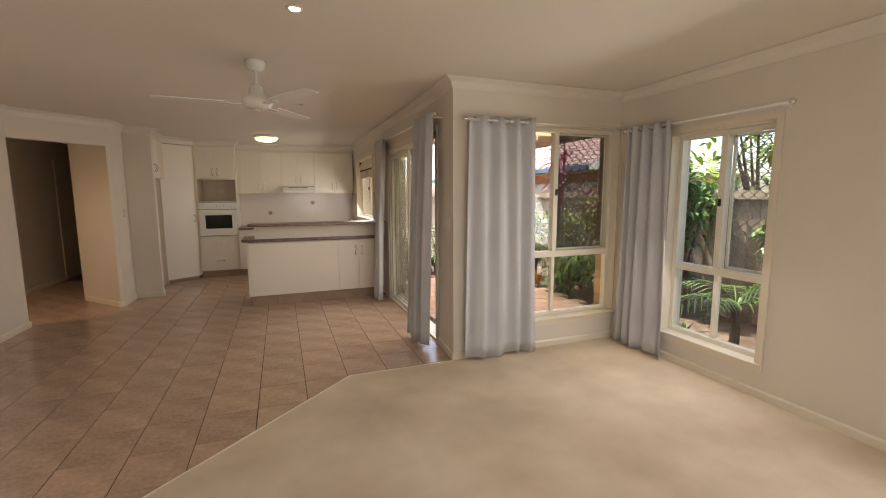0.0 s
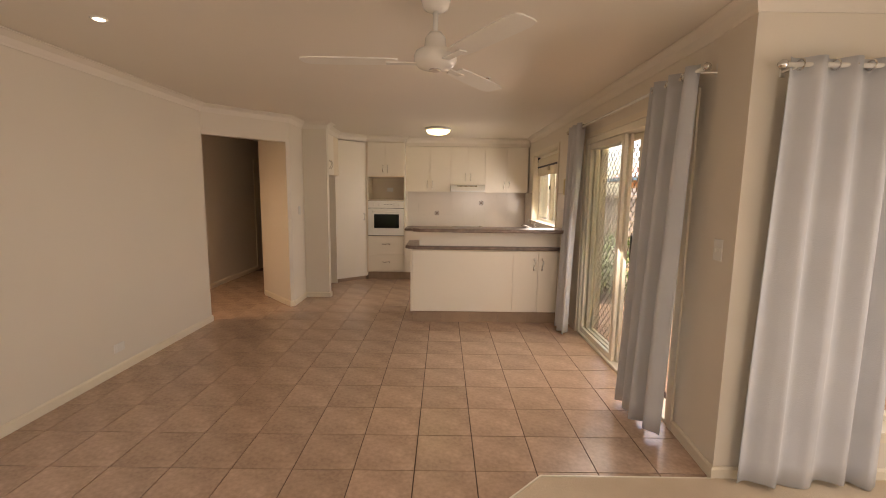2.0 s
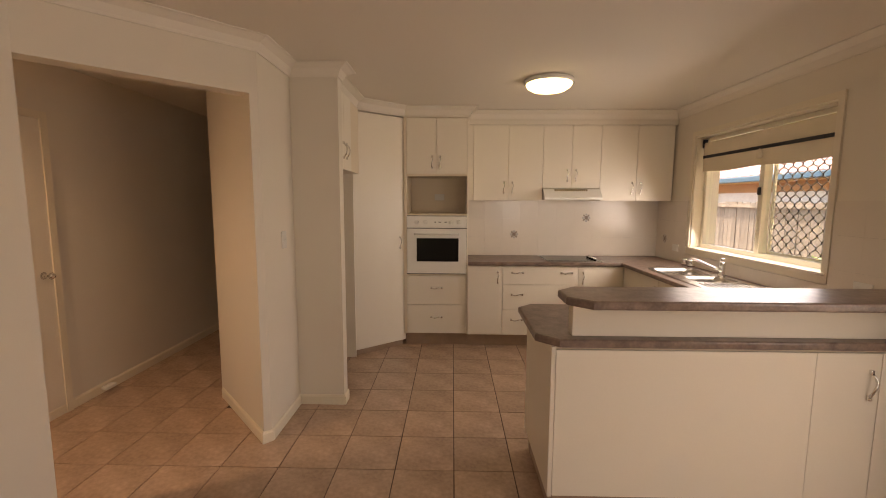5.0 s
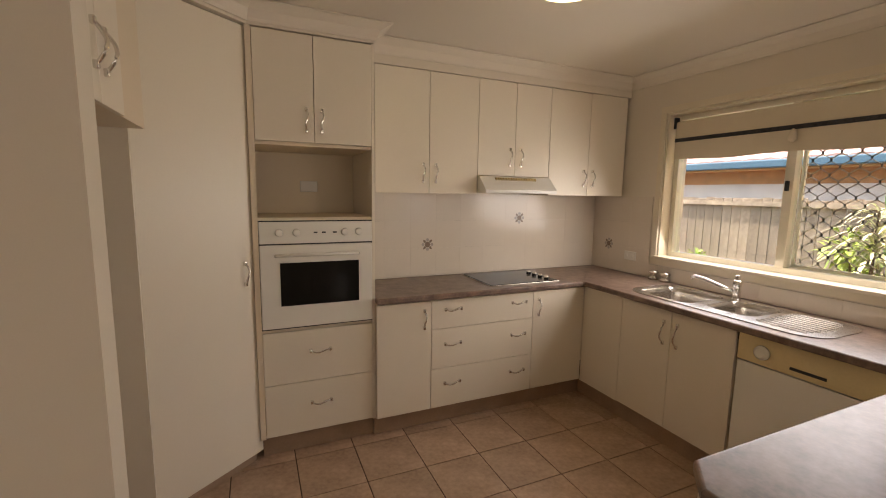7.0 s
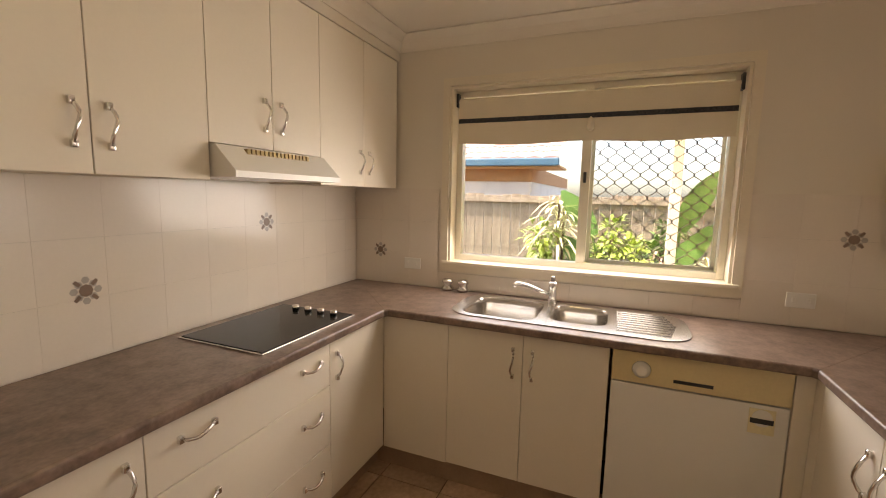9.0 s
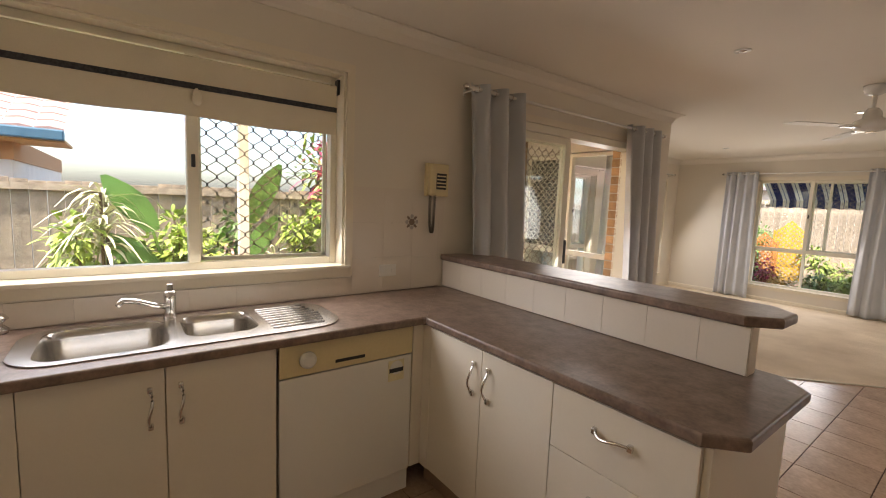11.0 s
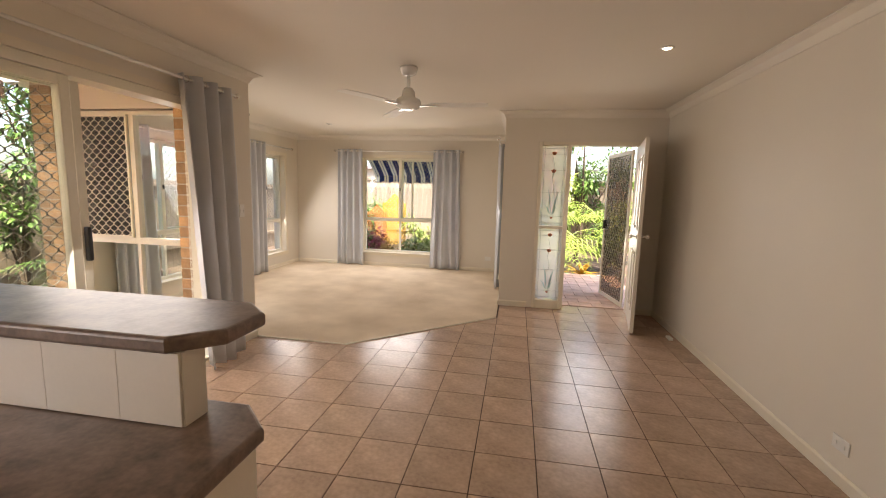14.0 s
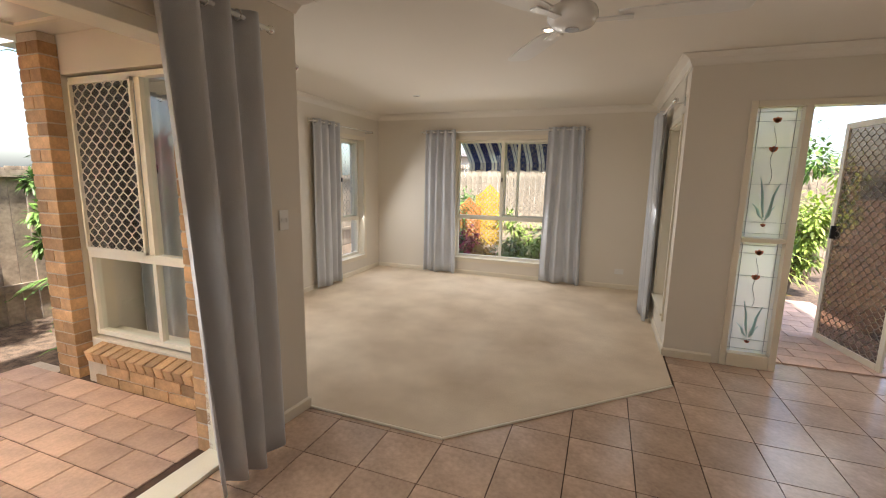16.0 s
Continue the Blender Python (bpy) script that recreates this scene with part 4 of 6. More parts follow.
# peninsula
pe = thing("peninsula_cabinet", "cream laminate peninsula cabinet facing the dining area", "cabinet", (0, 0, 0))
part("end_panel", b1(0.635, 6.300, 0.130, 0.655, 6.925, 0.858, bevel=0.002), CAB, pe)
part("front_panel", b1(0.657, 6.300, 0.135, 1.815, 6.318, 0.845, bevel=0.002), CAB, pe)
part("body", b1(0.657, 6.320, 0.13, 2.33, 6.60, 0.856), CARC, pe)
for a, b, hx in ((1.815, 2.105, 2.058), (2.105, 2.325, 2.152)):
    f = part("door", b1(a + 0.0015, 6.300, 0.135, b - 0.0015, 6.318, 0.845, bevel=0.002), CAB, pe)
    bow_handle(f, hx, 6.300, 0.70, 0.12)
part("side_filler", prism(bmesh.new(), ((2.31, 6.318), (2.33, 6.318), (2.498, 6.47), (2.498, 6.49), (2.31, 6.33)), 0.130, 0.845), CAB, pe)
kb = thing("kickboard", "tan tiled kickboard of the peninsula", "kickboard", (0, 0, 0))
for k in range(5):
    x = 0.66 + k * 0.333
    part("kick_tile", b1(x + 0.001, 6.322, 0.001, min(x + 0.332, 2.315), 6.332, 0.128), KICK, kb)
for k in range(2):
    y = 6.334 + k * 0.295
    part("kick_tile", b1(0.662, y, 0.001, 0.672, y + 0.293, 0.128), KICK, kb)
part("kick_tile", prism(bmesh.new(), ((2.316, 6.334), (2.326, 6.334), (2.488, 6.48), (2.488, 6.495), (2.316, 6.345)), 0.001, 0.128), KICK, kb)
pd = thing("base_cabinet", "cream laminate base cabinet with two doors under the bench", "cabinet", (0, 0, 0), group="kitchen base cabinets")
part("body", b1(1.13, 6.605, 0.13, 1.88, 6.92, 0.856), CARC, pd)
for a, b, hx in ((1.13, 1.495, 1.45), (1.495, 1.86, 1.54)):
    f = front(pd, "door", a, 0.135, b, 0.855, 6.921, 1)
    bow_handle(f, hx, 6.939, 0.72, 0.13, True, (0, 1))
pd = thing("base_cabinet", "cream laminate base cabinet with three drawers", "cabinet", (0, 0, 0), group="kitchen base cabinets")
part("body", b1(0.657, 6.605, 0.13, 1.128, 6.92, 0.856), CARC, pd)
for z0, z1 in ((0.135, 0.38), (0.38, 0.63), (0.63, 0.855)):
    f = front(pd, "drawer_front", 0.657, z0, 1.13, z1, 6.921, 1)
    bow_handle(f, 0.90, 6.939, (z0 + z1) / 2 + 0.02, 0.12, False, (0, 1))
whole("corner_filler", box(b1(1.862, 6.922, 0.13, 1.942, 6.938, 0.858), 1.925, 6.939, 0.13, 1.943, 6.998, 0.858), CAB, "cream laminate corner filler panel", "filler panel")
whole("bench_plinth", b1(0.657, 6.86, 0.001, 1.97, 6.875, 0.129), KICK, "tan tiled kickboard under the bench", "kickboard")

# worktop: one continuous brown laminate top with a sink cut-out


def rounded(x0, y0, x1, y1, r, n=6):
    pts = []
    for cx, cy, a0 in ((x1 - r, y1 - r, 0), (x0 + r, y1 - r, 90), (x0 + r, y0 + r, 180), (x1 - r, y0 + r, 270)):
        for k in range(n + 1):
            a = radians(a0 + 90 * k / n)
            pts.append((cx + r * math.cos(a), cy + r * math.sin(a)))
    return pts


def slab(loops, z0, z1, bevel=0.0, joints=()):
    """A flat slab: the first loop is its outline, the others are holes through it; edges between joints stay square."""
    bm = bmesh.new()
    edges = []
    for lp in loops:
        v = [bm.verts.new((x, y, z1)) for x, y in lp]
        edges += [bm.edges.new((v[i], v[(i + 1) % len(v)])) for i in range(len(v))]
    bmesh.ops.triangle_fill(bm, edges=edges, use_beauty=True)
    r = bmesh.ops.extrude_face_region(bm, geom=list(bm.faces))
    for v in r["geom"]:
        if isinstance(v, bmesh.types.BMVert):
            v.co.z = z0
    if bevel:
        bm.normal_update()
        outer = {(round(x, 5), round(y, 5)) for x, y in loops[0]}
        square = {(round(x, 5), round(y, 5)) for x, y in joints}
        es = [e for e in bm.edges if abs(e.verts[0].co.z - e.verts[1].co.z) < 1e-6 and any(abs(f.normal.z) < 0.5 for f in e.link_faces)
              and all((round(v.co.x, 5), round(v.co.y, 5)) in outer for v in e.verts)
              and not all((round(v.co.x, 5), round(v.co.y, 5)) in square for v in e.verts)]
        bmesh.ops.bevel(bm, geom=es, offset=bevel, segments=3, profile=0.5, affect="EDGES")
    return bm


BOWLS = (rounded(2.005, 7.982, 2.385, 8.36, 0.075), rounded(2.06, 7.66, 2.385, 7.93, 0.07))
wt = thing("worktop", "brown stone-look laminate worktop, U-shaped, with rounded edge", "worktop", (0, 0, 0))
BACK = [(0.345, 8.715), (1.880, 8.715), (XS - 0.002, YK - 0.002), (0.345, YK - 0.002)]
FORE = [(0.655, 6.955), (0.57, 6.875), (0.57, 6.365), (0.665, 6.275), (2.315, 6.275), (XS - 0.002, 6.44), (1.88, 6.955)]
SINKSIDE = [(1.895, 6.968), (1.895, 8.7025), (1.8812, 8.7145), (XS - 0.0015, YK - 0.0028), (XS - 0.0015, 6.4415), (1.8812, 6.9555)]
part("back_length", slab([BACK], 0.862, 0.90, 0.010, BACK[1:3]), BENCH, wt)
part("sink_length", slab([SINKSIDE, rounded(2.0, 7.64, 2.39, 8.37, 0.05)], 0.862, 0.90, 0.010, SINKSIDE[2:]), BENCH, wt)
part("peninsula_length", slab([FORE], 0.862, 0.90, 0.010, FORE[5:]), BENCH, wt)
us = thing("bar_upstand", "cream tiled upstand carrying the raised bar", "upstand", (0, 0, 0.9))
part("upstand_wall", b1(0.735, 6.335, 0.001, XS - 0.002, 6.405, 0.173), CAB, us)
x = XS - 0.003
while x > 0.74:
    x0 = max(x - 0.2, 0.737)
    part("tile", b1(x0 + 0.0005, 6.4055, 0.003, x - 0.0005, 6.412, 0.172, bevel=0.001), SPLASH, us)
    x -= 0.2
bm = prism(bmesh.new(), ((0.755, 6.115), (2.325, 6.115), (XS - 0.002, 6.275), (XS - 0.002, 6.43), (0.755, 6.43), (0.665, 6.345), (0.665, 6.20)), 1.075, 1.113, 0.010)
whole("breakfast_bar", bm, BENCH, "brown stone-look laminate raised bar top", "bar top")

# splashback tiles
sp = thing("splashback", "cream glazed wall tiles behind the bench", "splashback", (0, 0, 0.9), kind="structure")
FLOWER = mat("brown_tile_motif", (0.22, 0.15, 0.11), 0.3, bump=0.0)
FLOWER_PALE = mat("grey_tile_motif", (0.42, 0.38, 0.34), 0.3, bump=0.0)


def motif(c, n, u):
    """A small painted flower on a tile: petals round a centre, set along u in the plane of normal n."""
    u, n, c = Vector(u), Vector(n), Vector(c)
    w = Vector((0, 0, 1))
    bm = bmesh.new()
    for k in range(8):
        a = 2 * math.pi * k / 8
        r = 0.036 if k % 2 == 0 else 0.030
        ctr = c + (u * math.cos(a) + w * math.sin(a)) * r
        s = 0.013
        pts = [ctr + (u * math.cos(b) + w * math.sin(b)) * s for b in (2 * math.pi * i / 6 for i in range(6))]
        bm.faces.new([bm.verts.new(p + n * 0.0008) for p in pts])
    part("motif_petals", bm, FLOWER_PALE, sp, "grey painted flower petals")
    bm = bmesh.new()
    pts = [c + (u * math.cos(b) + w * math.sin(b)) * 0.022 for b in (2 * math.pi * i / 8 for i in range(8))]
    bm.faces.new([bm.verts.new(p + n * 0.0012) for p in pts])
    for k in range(4):
        a = 2 * math.pi * k / 4 + 0.78
        q0 = c + (u * math.cos(a) + w * math.sin(a)) * 0.025
        q1 = c + (u * math.cos(a) + w * math.sin(a)) * 0.048
        side = (u * -math.sin(a) + w * math.cos(a)) * 0.006
        bm.faces.new([bm.verts.new(p + n * 0.0014) for p in (q0 - side, q0 + side, q1 + side, q1 - side)])
    part("motif_centre", bm, FLOWER, sp, "brown painted flower centre")


tile_me = {}


def wall_tile(w, h, axis):
    key = (round(w, 3), round(h, 3), axis)
    if key not in tile_me:
        bm = b1(0.0002, 0, 0.0002, w - 0.0002, 0.006, h - 0.0002, bevel=0.0003) if axis == "y" else b1(0, 0.0002, 0.0002, 0.006, w - 0.0002, h - 0.0002, bevel=0.0003)
        tile_me[key] = finish("tile", bm, SPLASH)
    return tile_me[key]


x = 0.346
while x < XS - 0.02:
    w = min(0.2025, XS - 0.008 - x)
    for r in range(3):
        t = new("tile", wall_tile(w, 0.2065, "y"))
        t.parent, t.location = sp, (x, YK - 0.007, 0.005 + r * 0.2065)
    x += 0.2025
y = YK - 0.008
while y > 6.43:
    w = min(0.2025, y - 6.42)
    for r in range(3):
        z0 = 0.005 + r * 0.2065
        h = 0.2065
        if y - w < 8.67 and y > 7.07:
            if r:
                continue
            h = 0.10
        t = new("tile", wall_tile(w, h, "x"))
        t.parent, t.location = sp, (XS - 0.007, y - w, z0)
    y -= 0.2025
for c, n, u in (((0.885, YK - 0.007, 0.24), (0, -1, 0), (1, 0, 0)), ((1.695, YK - 0.007, 0.433), (0, -1, 0), (1, 0, 0)), ((XS - 0.007, 9.10, 0.22), (-1, 0, 0), (0, 1, 0)), ((XS - 0.007, 6.665, 0.425), (-1, 0, 0), (0, 1, 0))):
    motif(c, n, u)

# sink, tap, cooktop
sk = thing("kitchen_sink", "stainless double-bowl sink with ribbed drainer", "sink", (0, 0, 0.90))


def bowl(x0, y0, x1, y1, depth):
    bm = bmesh.new()
    rings = []
    for ins, z, r in ((-0.001, 0.0055, 0.074), (0.006, -0.006, 0.07), (0.010, -0.03, 0.065), (0.02, -depth + 0.03, 0.055), (0.05, -depth, 0.03)):
        rings.append([bm.verts.new((x, y, z)) for x, y in rounded(x0 + ins, y0 + ins, x1 - ins, y1 - ins, r)])
    n = len(rings[0])
    for q0, q1 in zip(rings, rings[1:]):
        for k in range(n):
            bm.faces.new((q0[k], q0[(k + 1) % n], q1[(k + 1) % n], q1[k]))
    bm.faces.new(rings[-1])
    return bm


part("sink_rim", slab([rounded(1.972, 7.315, 2.435, 8.425, 0.14, 8), *BOWLS], 0.0005, 0.006, 0.002), STEEL, sk)
part("bowl", bowl(2.005, 7.982, 2.385, 8.36, 0.17), STEEL, sk, smooth=True)
part("bowl", bowl(2.06, 7.66, 2.385, 7.93, 0.14), STEEL, sk, smooth=True)
for k in range(9):
    x = 2.04 + k * 0.04
    part("drainer_rib", tube(bmesh.new(), [(x, 7.37 + abs(k - 4) * 0.008, 0.006), (x, 7.62, 0.006)], 0.006, 6), STEEL, sk, smooth=True)
for x, y, z in ((2.195, 8.17, -0.168), (2.22, 7.795, -0.138)):
    part("drain", lathe(bmesh.new(), [(0.04, 0.0), (0.04, 0.003), (0.02, 0.0035)], (x, y, z), 20), CHROME, sk, smooth=True)
tp = thing("mixer_tap", "chrome sink mixer tap with a swivel spout", "tap", (2.41, 7.955, 0.905))
part("base", lathe(bmesh.new(), [(0.027, 0.0), (0.024, 0.01), (0.022, 0.08), (0.024, 0.085), (0.024, 0.11), (0.018, 0.12)], seg=20), CHROME, tp, smooth=True)
part("spout", tube(bmesh.new(), [(-0.01, 0.005, 0.05), (-0.06, 0.06, 0.075), (-0.12, 0.12, 0.11), (-0.16, 0.165, 0.125), (-0.175, 0.18, 0.11)], 0.012, 10, 0.010), CHROME, tp, smooth=True)
part("lever", b1(-0.012, -0.012, 0.118, 0.012, 0.012, 0.15, bevel=0.004), CHROME, tp)
ck = thing("cooktop", "black ceramic cooktop with a steel rim and knobs", "cooktop", (0, 0, 0.90))
part("rim", b1(1.15, 8.79, 0.0005, 1.73, 9.23, 0.006, bevel=0.002), STEEL, ck)
part("glass", b1(1.16, 8.80, 0.006, 1.72, 9.22, 0.009), BLACKGLASS, ck)
for k in range(4):
    part("knob", lathe(bmesh.new(), [(0.018, 0.009), (0.016, 0.03), (0.010, 0.032)], (1.67, 8.87 + 0.075 * k, 0), 16), STEEL, ck, smooth=True)

# small fittings on the kitchen wall
CORD = mat("dark_cord", (0.10, 0.08, 0.06), 0.6, bump=0.0)
ph = thing("wall_phone", "cream wall phone with a coiled cord", "phone", (XS, 6.495, 1.49))
part("base_plate", b1(-0.035, -0.085, 0.0, -0.001, 0.085, 0.205, bevel=0.006), YELLOWED, ph)
part("handset", b1(-0.075, 0.035, 0.005, -0.036, 0.083, 0.20, bevel=0.012), YELLOWED, ph)
part("keypad", b1(-0.038, -0.065, 0.045, -0.035, 0.015, 0.145), BLACK, ph, "dark keypad grille")
for k in range(4):
    part("key_row", b1(-0.041, -0.06, 0.058 + 0.022 * k, -0.038, 0.01, 0.066 + 0.022 * k), YELLOWED, ph)
pts = []
for k in range(240):
    u = k / 239
    down = 0.235 * (1 - abs(2 * u - 1) ** 1.6)
    pts.append((-0.045 + 0.009 * math.cos(k * 1.25), 0.062 - 0.035 * u + 0.012 * math.sin(2 * math.pi * u) * (1 - u) + 0.009 * math.sin(k * 1.25), 0.004 - down))
part("coiled_cord", tube(bmesh.new(), pts, 0.0028, 5), CORD, ph, "dark coiled cord", True)


def plate(name, label, cat, c, n, w, h):
    """A wall plate of w x h with rocker pieces, centred at c, its face towards n."""
    rz = {(1, 0): 90, (-1, 0): -90, (0, 1): 180, (0, -1): 0}[n]
    o = thing(name, label, cat, c, rz)
    part("plate", b1(-w / 2, -0.008, -h / 2, w / 2, -0.0005, h / 2, bevel=0.003), WHITE, o)
    for k in (-1, 1):
        part("rocker", b1(k * w / 4 - 0.007, -0.012, -0.012, k * w / 4 + 0.007, -0.008, 0.012, bevel=0.002), WHITE, o)
    return o


plate("power_outlet", "white double power outlet on the tiles", "power outlet", (XS - 0.007, 8.86, 1.045), (-1, 0), 0.115, 0.072)
plate("power_outlet", "white double power outlet above the bench", "power outlet", (XS - 0.007, 6.83, 1.03), (-1, 0), 0.115, 0.072)
plate("light_switch", "white light switch on the wall", "light switch", (2.477, 3.70, 1.22), (-1, 0), 0.072, 0.115)
plate("power_outlet", "white power outlet low on the long wall", "power outlet", (XL, 4.83, 0.21), (1, 0), 0.115, 0.072)
plate("power_outlet", "white power outlet low on the living wall", "power outlet", (0.52, YF, 0.25), (0, 1), 0.115, 0.072)
plate("light_switch", "white light switch on the nib wall", "light switch", (-0.95, 7.25, 1.25), (1, 0), 0.072, 0.115)
wv = thing("tap_valves", "pair of chrome appliance valves behind the bench", "valves", (XS - 0.03, 8.55, 0.901))
for k in (-1, 1):
    part("valve", lathe(bmesh.new(), [(0.034, 0.0), (0.038, 0.016), (0.018, 0.035), (0.038, 0.055), (0.028, 0.07)], (-0.01, k * 0.05, 0), 12), CHROME, wv, smooth=True)
ds = thing("door_stop", "small white rubber door wedge on the tiles", "door wedge", (-1.57, 2.62, 0.0))
bm = bmesh.new()
prism(bm, ((-0.02, -0.05), (0.02, -0.05), (0.02, 0.05), (-0.02, 0.05)), 0.001, 0.025, 0.003)
part("wedge", bm, WHITE, ds)
hw = thing("wall_stop", "small white door stop on the hall skirting", "door stop", (-2.55, 7.6, 0.03))
part("stop", b1(0, -0.05, 0, 0.05, 0.05, 0.03, bevel=0.008), WHITE, hw)


# ---- outside ----
bm = b1(-60, -60, -0.35, 60, 60, -0.10)
whole("ground", bm, SOIL, "bark mulch and soil of the garden", "ground", "structure")
whole("patio_slab", b1(2.74, 3.74, -0.10, 4.95, 7.42, -0.045), MORTAR, "mortar bed under the patio pavers", "patio", "structure")
whole("porch_slab", b1(-1.76, -0.9, -0.10, -0.025, 1.48, -0.035), MORTAR, "mortar bed under the porch pavers", "porch", "structure")
# unseen slab added to keep direct sun off the kitchen window
whole("unseen_kitchen_eaves", b1(2.742, 7.52, 2.36, 3.2, 9.6, 2.44), CEIL, "cream eaves lining, out of view", "eaves", "structure")
whole("patio_ceiling", b1(2.742, 3.742, 2.36, 4.70, 4.75, 2.44), CEIL, "cream flat patio ceiling", "ceiling", "structure")
pl = thing("patio_light", "square framed ceiling light with a frosted panel", "ceiling light", (3.93, 4.13, 2.358))
bm = bmesh.new()
for q in ((-0.26, -0.17, 0.26, -0.13), (-0.26, 0.13, 0.26, 0.17), (-0.26, -0.13, -0.22, 0.13), (0.22, -0.13, 0.26, 0.13)):
    box(bm, q[0], q[1], -0.035, q[2], q[3], 0.0, 0.004)
part("frame", bm, TRIM, pl, "cream timber frame")
part("diffuser", b1(-0.22, -0.13, -0.018, 0.22, 0.13, -0.002), WHITE, pl, "frosted white panel")
POLY = glass_mat("translucent_roofing", (0.88, 0.81, 0.66), 0.3)
nt = POLY.node_tree
tl = nt.nodes.new("ShaderNodeBsdfTranslucent")
tl.inputs[0].default_value = (0.95, 0.86, 0.68, 1)
mx = nt.nodes.new("ShaderNodeMixShader")
mx.inputs[0].default_value = 0.72
old = nt.nodes["Material Output"].inputs[0].links[0].from_socket
nt.links.new(old, mx.inputs[1])
nt.links.new(tl.outputs[0], mx.inputs[2])
nt.links.new(mx.outputs[0], nt.nodes["Material Output"].inputs[0])
rf = thing("pergola_roof", "translucent patio roofing on cream timber rafters", "pergola roof", (2.742, 4.76, 2.30))
part("roof_sheet", b1(0.0, 0.0, 0.125, 2.2, 2.74, 0.131), POLY, rf, "translucent cream roof sheet")
for k in range(5):
    part("rafter", b1(0.0, 0.15 + k * 0.5, 0.0, 2.2, 0.195 + k * 0.5, 0.12), TRIM, rf)
whole("eaves", b1(-0.1, -1.35, 2.36, 4.95, -0.822, 2.44), CEIL, "cream eaves lining, out of view", "eaves", "structure")
whole("porch_ceiling", b1(-1.9, 0.35, 2.30, -0.03, 1.478, 2.38), CEIL, "cream porch ceiling", "ceiling", "structure")
whole("eaves_side", b1(4.492, -0.82, 2.36, 4.95, 3.74, 2.44), CEIL, "cream eaves lining, out of view", "eaves", "structure")
whole("patio_beam", b1(4.82, 3.80, 2.20, 4.92, 7.5, 2.358), mat("brown_fascia", (0.13, 0.07, 0.045), 0.6, bump=0.0), "brown timber patio beam", "beam")
whole("patio_post", b1(4.80, 7.1, -0.10, 4.89, 7.19, 2.20), ALU, "cream square patio post", "post")


def fence(label, a, b, z1, w=0.14, seed=1):
    """A paling fence from a to b: overlapping uneven boards on two rails."""
    rng = random.Random(seed)
    a, b = Vector((*a, 0)), Vector((*b, 0))
    n = int((b - a).length / w)
    f = thing("paling_fence", label, "fence", (a.x, a.y, -0.10), math.degrees(math.atan2(b.y - a.y, b.x - a.x)))
    L = (b - a).length
    for z in (0.35, z1 - 0.11):
        part("rail", b1(0, 0.012, z, L, 0.05, z + 0.07), FENCE, f)
    mes = [finish("paling", b1(0.002, -0.009, 0.0, w - 0.004, 0.009, z1 + d, bevel=0.002), FENCE) for d in (0.0, 0.012, -0.015)]
    for i in range(n):
        p = new("paling", rng.choice(mes))
        p.parent = f
        p.location = (i * w, rng.uniform(-0.006, 0.006), 0.0)
    return f


fence("weathered timber paling fence along the side garden", (6.4, -4.0), (6.4, 16.0), 1.62, seed=2)
fence("pale weathered timber paling fence at the front", (-4.0, -5.4), (6.4, -5.4), 1.95, seed=3)

# neighbour's house beyond the side fence
nh = thing("neighbour_house", "neighbour's house with a blue gutter and tiled roof", "house", (8.6, 9.3, -0.36))
# sun and eaves shade are put into the wall colours: pale below, orange above
HBRICK = mat("shaded_brick_far", (0.50, 0.27, 0.12), 0.9, var=0.2, scale=12, bump=0.1)
part("wall", b1(0, 0, 0, 6, 10, 2.15), mat("sunlit_wall_far", (0.74, 0.70, 0.62), 0.9, var=0.08, scale=3, bump=0.1), nh, "lower wall, coloured pale for sunlight")
part("shaded_wall_band", b1(-0.02, -0.02, 2.15, 6.02, 10.02, 2.45), HBRICK, nh, "orange wall band, coloured for shade under the eaves")
part("gutter", b1(-0.62, -0.6, 2.42, -0.50, 10.6, 2.56, bevel=0.02), mat("blue_gutter", (0.07, 0.16, 0.22), 0.4, bump=0.0), nh, "blue-green metal gutter")
part("soffit", b1(-0.5, -0.6, 2.40, 0.6, 10.6, 2.44), mat("timber_soffit", (0.58, 0.33, 0.12), 0.7, scale=4), nh, "warm timber eaves lining")
bm = bmesh.new()
for k in range(12):
    x0, z0 = -0.55 + k * 0.30, 2.55 + k * 0.13
    for j in range(36):
        y0 = -0.6 + j * 0.311
        q = [bm.verts.new(p) for p in ((x0, y0, z0 + 0.03), (x0, y0 + 0.15, z0 + 0.055), (x0, y0 + 0.30, z0 + 0.03), (x0 + 0.32, y0 + 0.30, z0 + 0.15), (x0 + 0.32, y0 + 0.15, z0 + 0.175), (x0 + 0.32, y0, z0 + 0.15))]
        bm.faces.new((q[0], q[1], q[4], q[5]))
        bm.faces.new((q[1], q[2], q[3], q[4]))
        s = [bm.verts.new((q[i].co.x, q[i].co.y, q[i].co.z - 0.05)) for i in (0, 1, 2)]
        bm.faces.new((q[0], s[0], s[1], q[1]))
        bm.faces.new((q[1], s[1], s[2], q[2]))
part("roof", bm, mat("pink_roof_tile", (0.50, 0.30, 0.25), 0.8, var=0.2, scale=4, bump=0.1), nh, "pinkish terracotta tiled roof")
nf = thing("front_house", "pale rendered house across the street", "house", (-3, -14, -0.1))
part("wall", b1(0, -5, 0, 12, 0, 2.6), mat("pale_render", (0.62, 0.58, 0.52), 0.9, scale=2), nf)
bm = bmesh.new()
prism(bm, ((-0.5, -5.5), (12.5, -5.5), (12.5, 0.5), (-0.5, 0.5)), 2.6, 2.75)
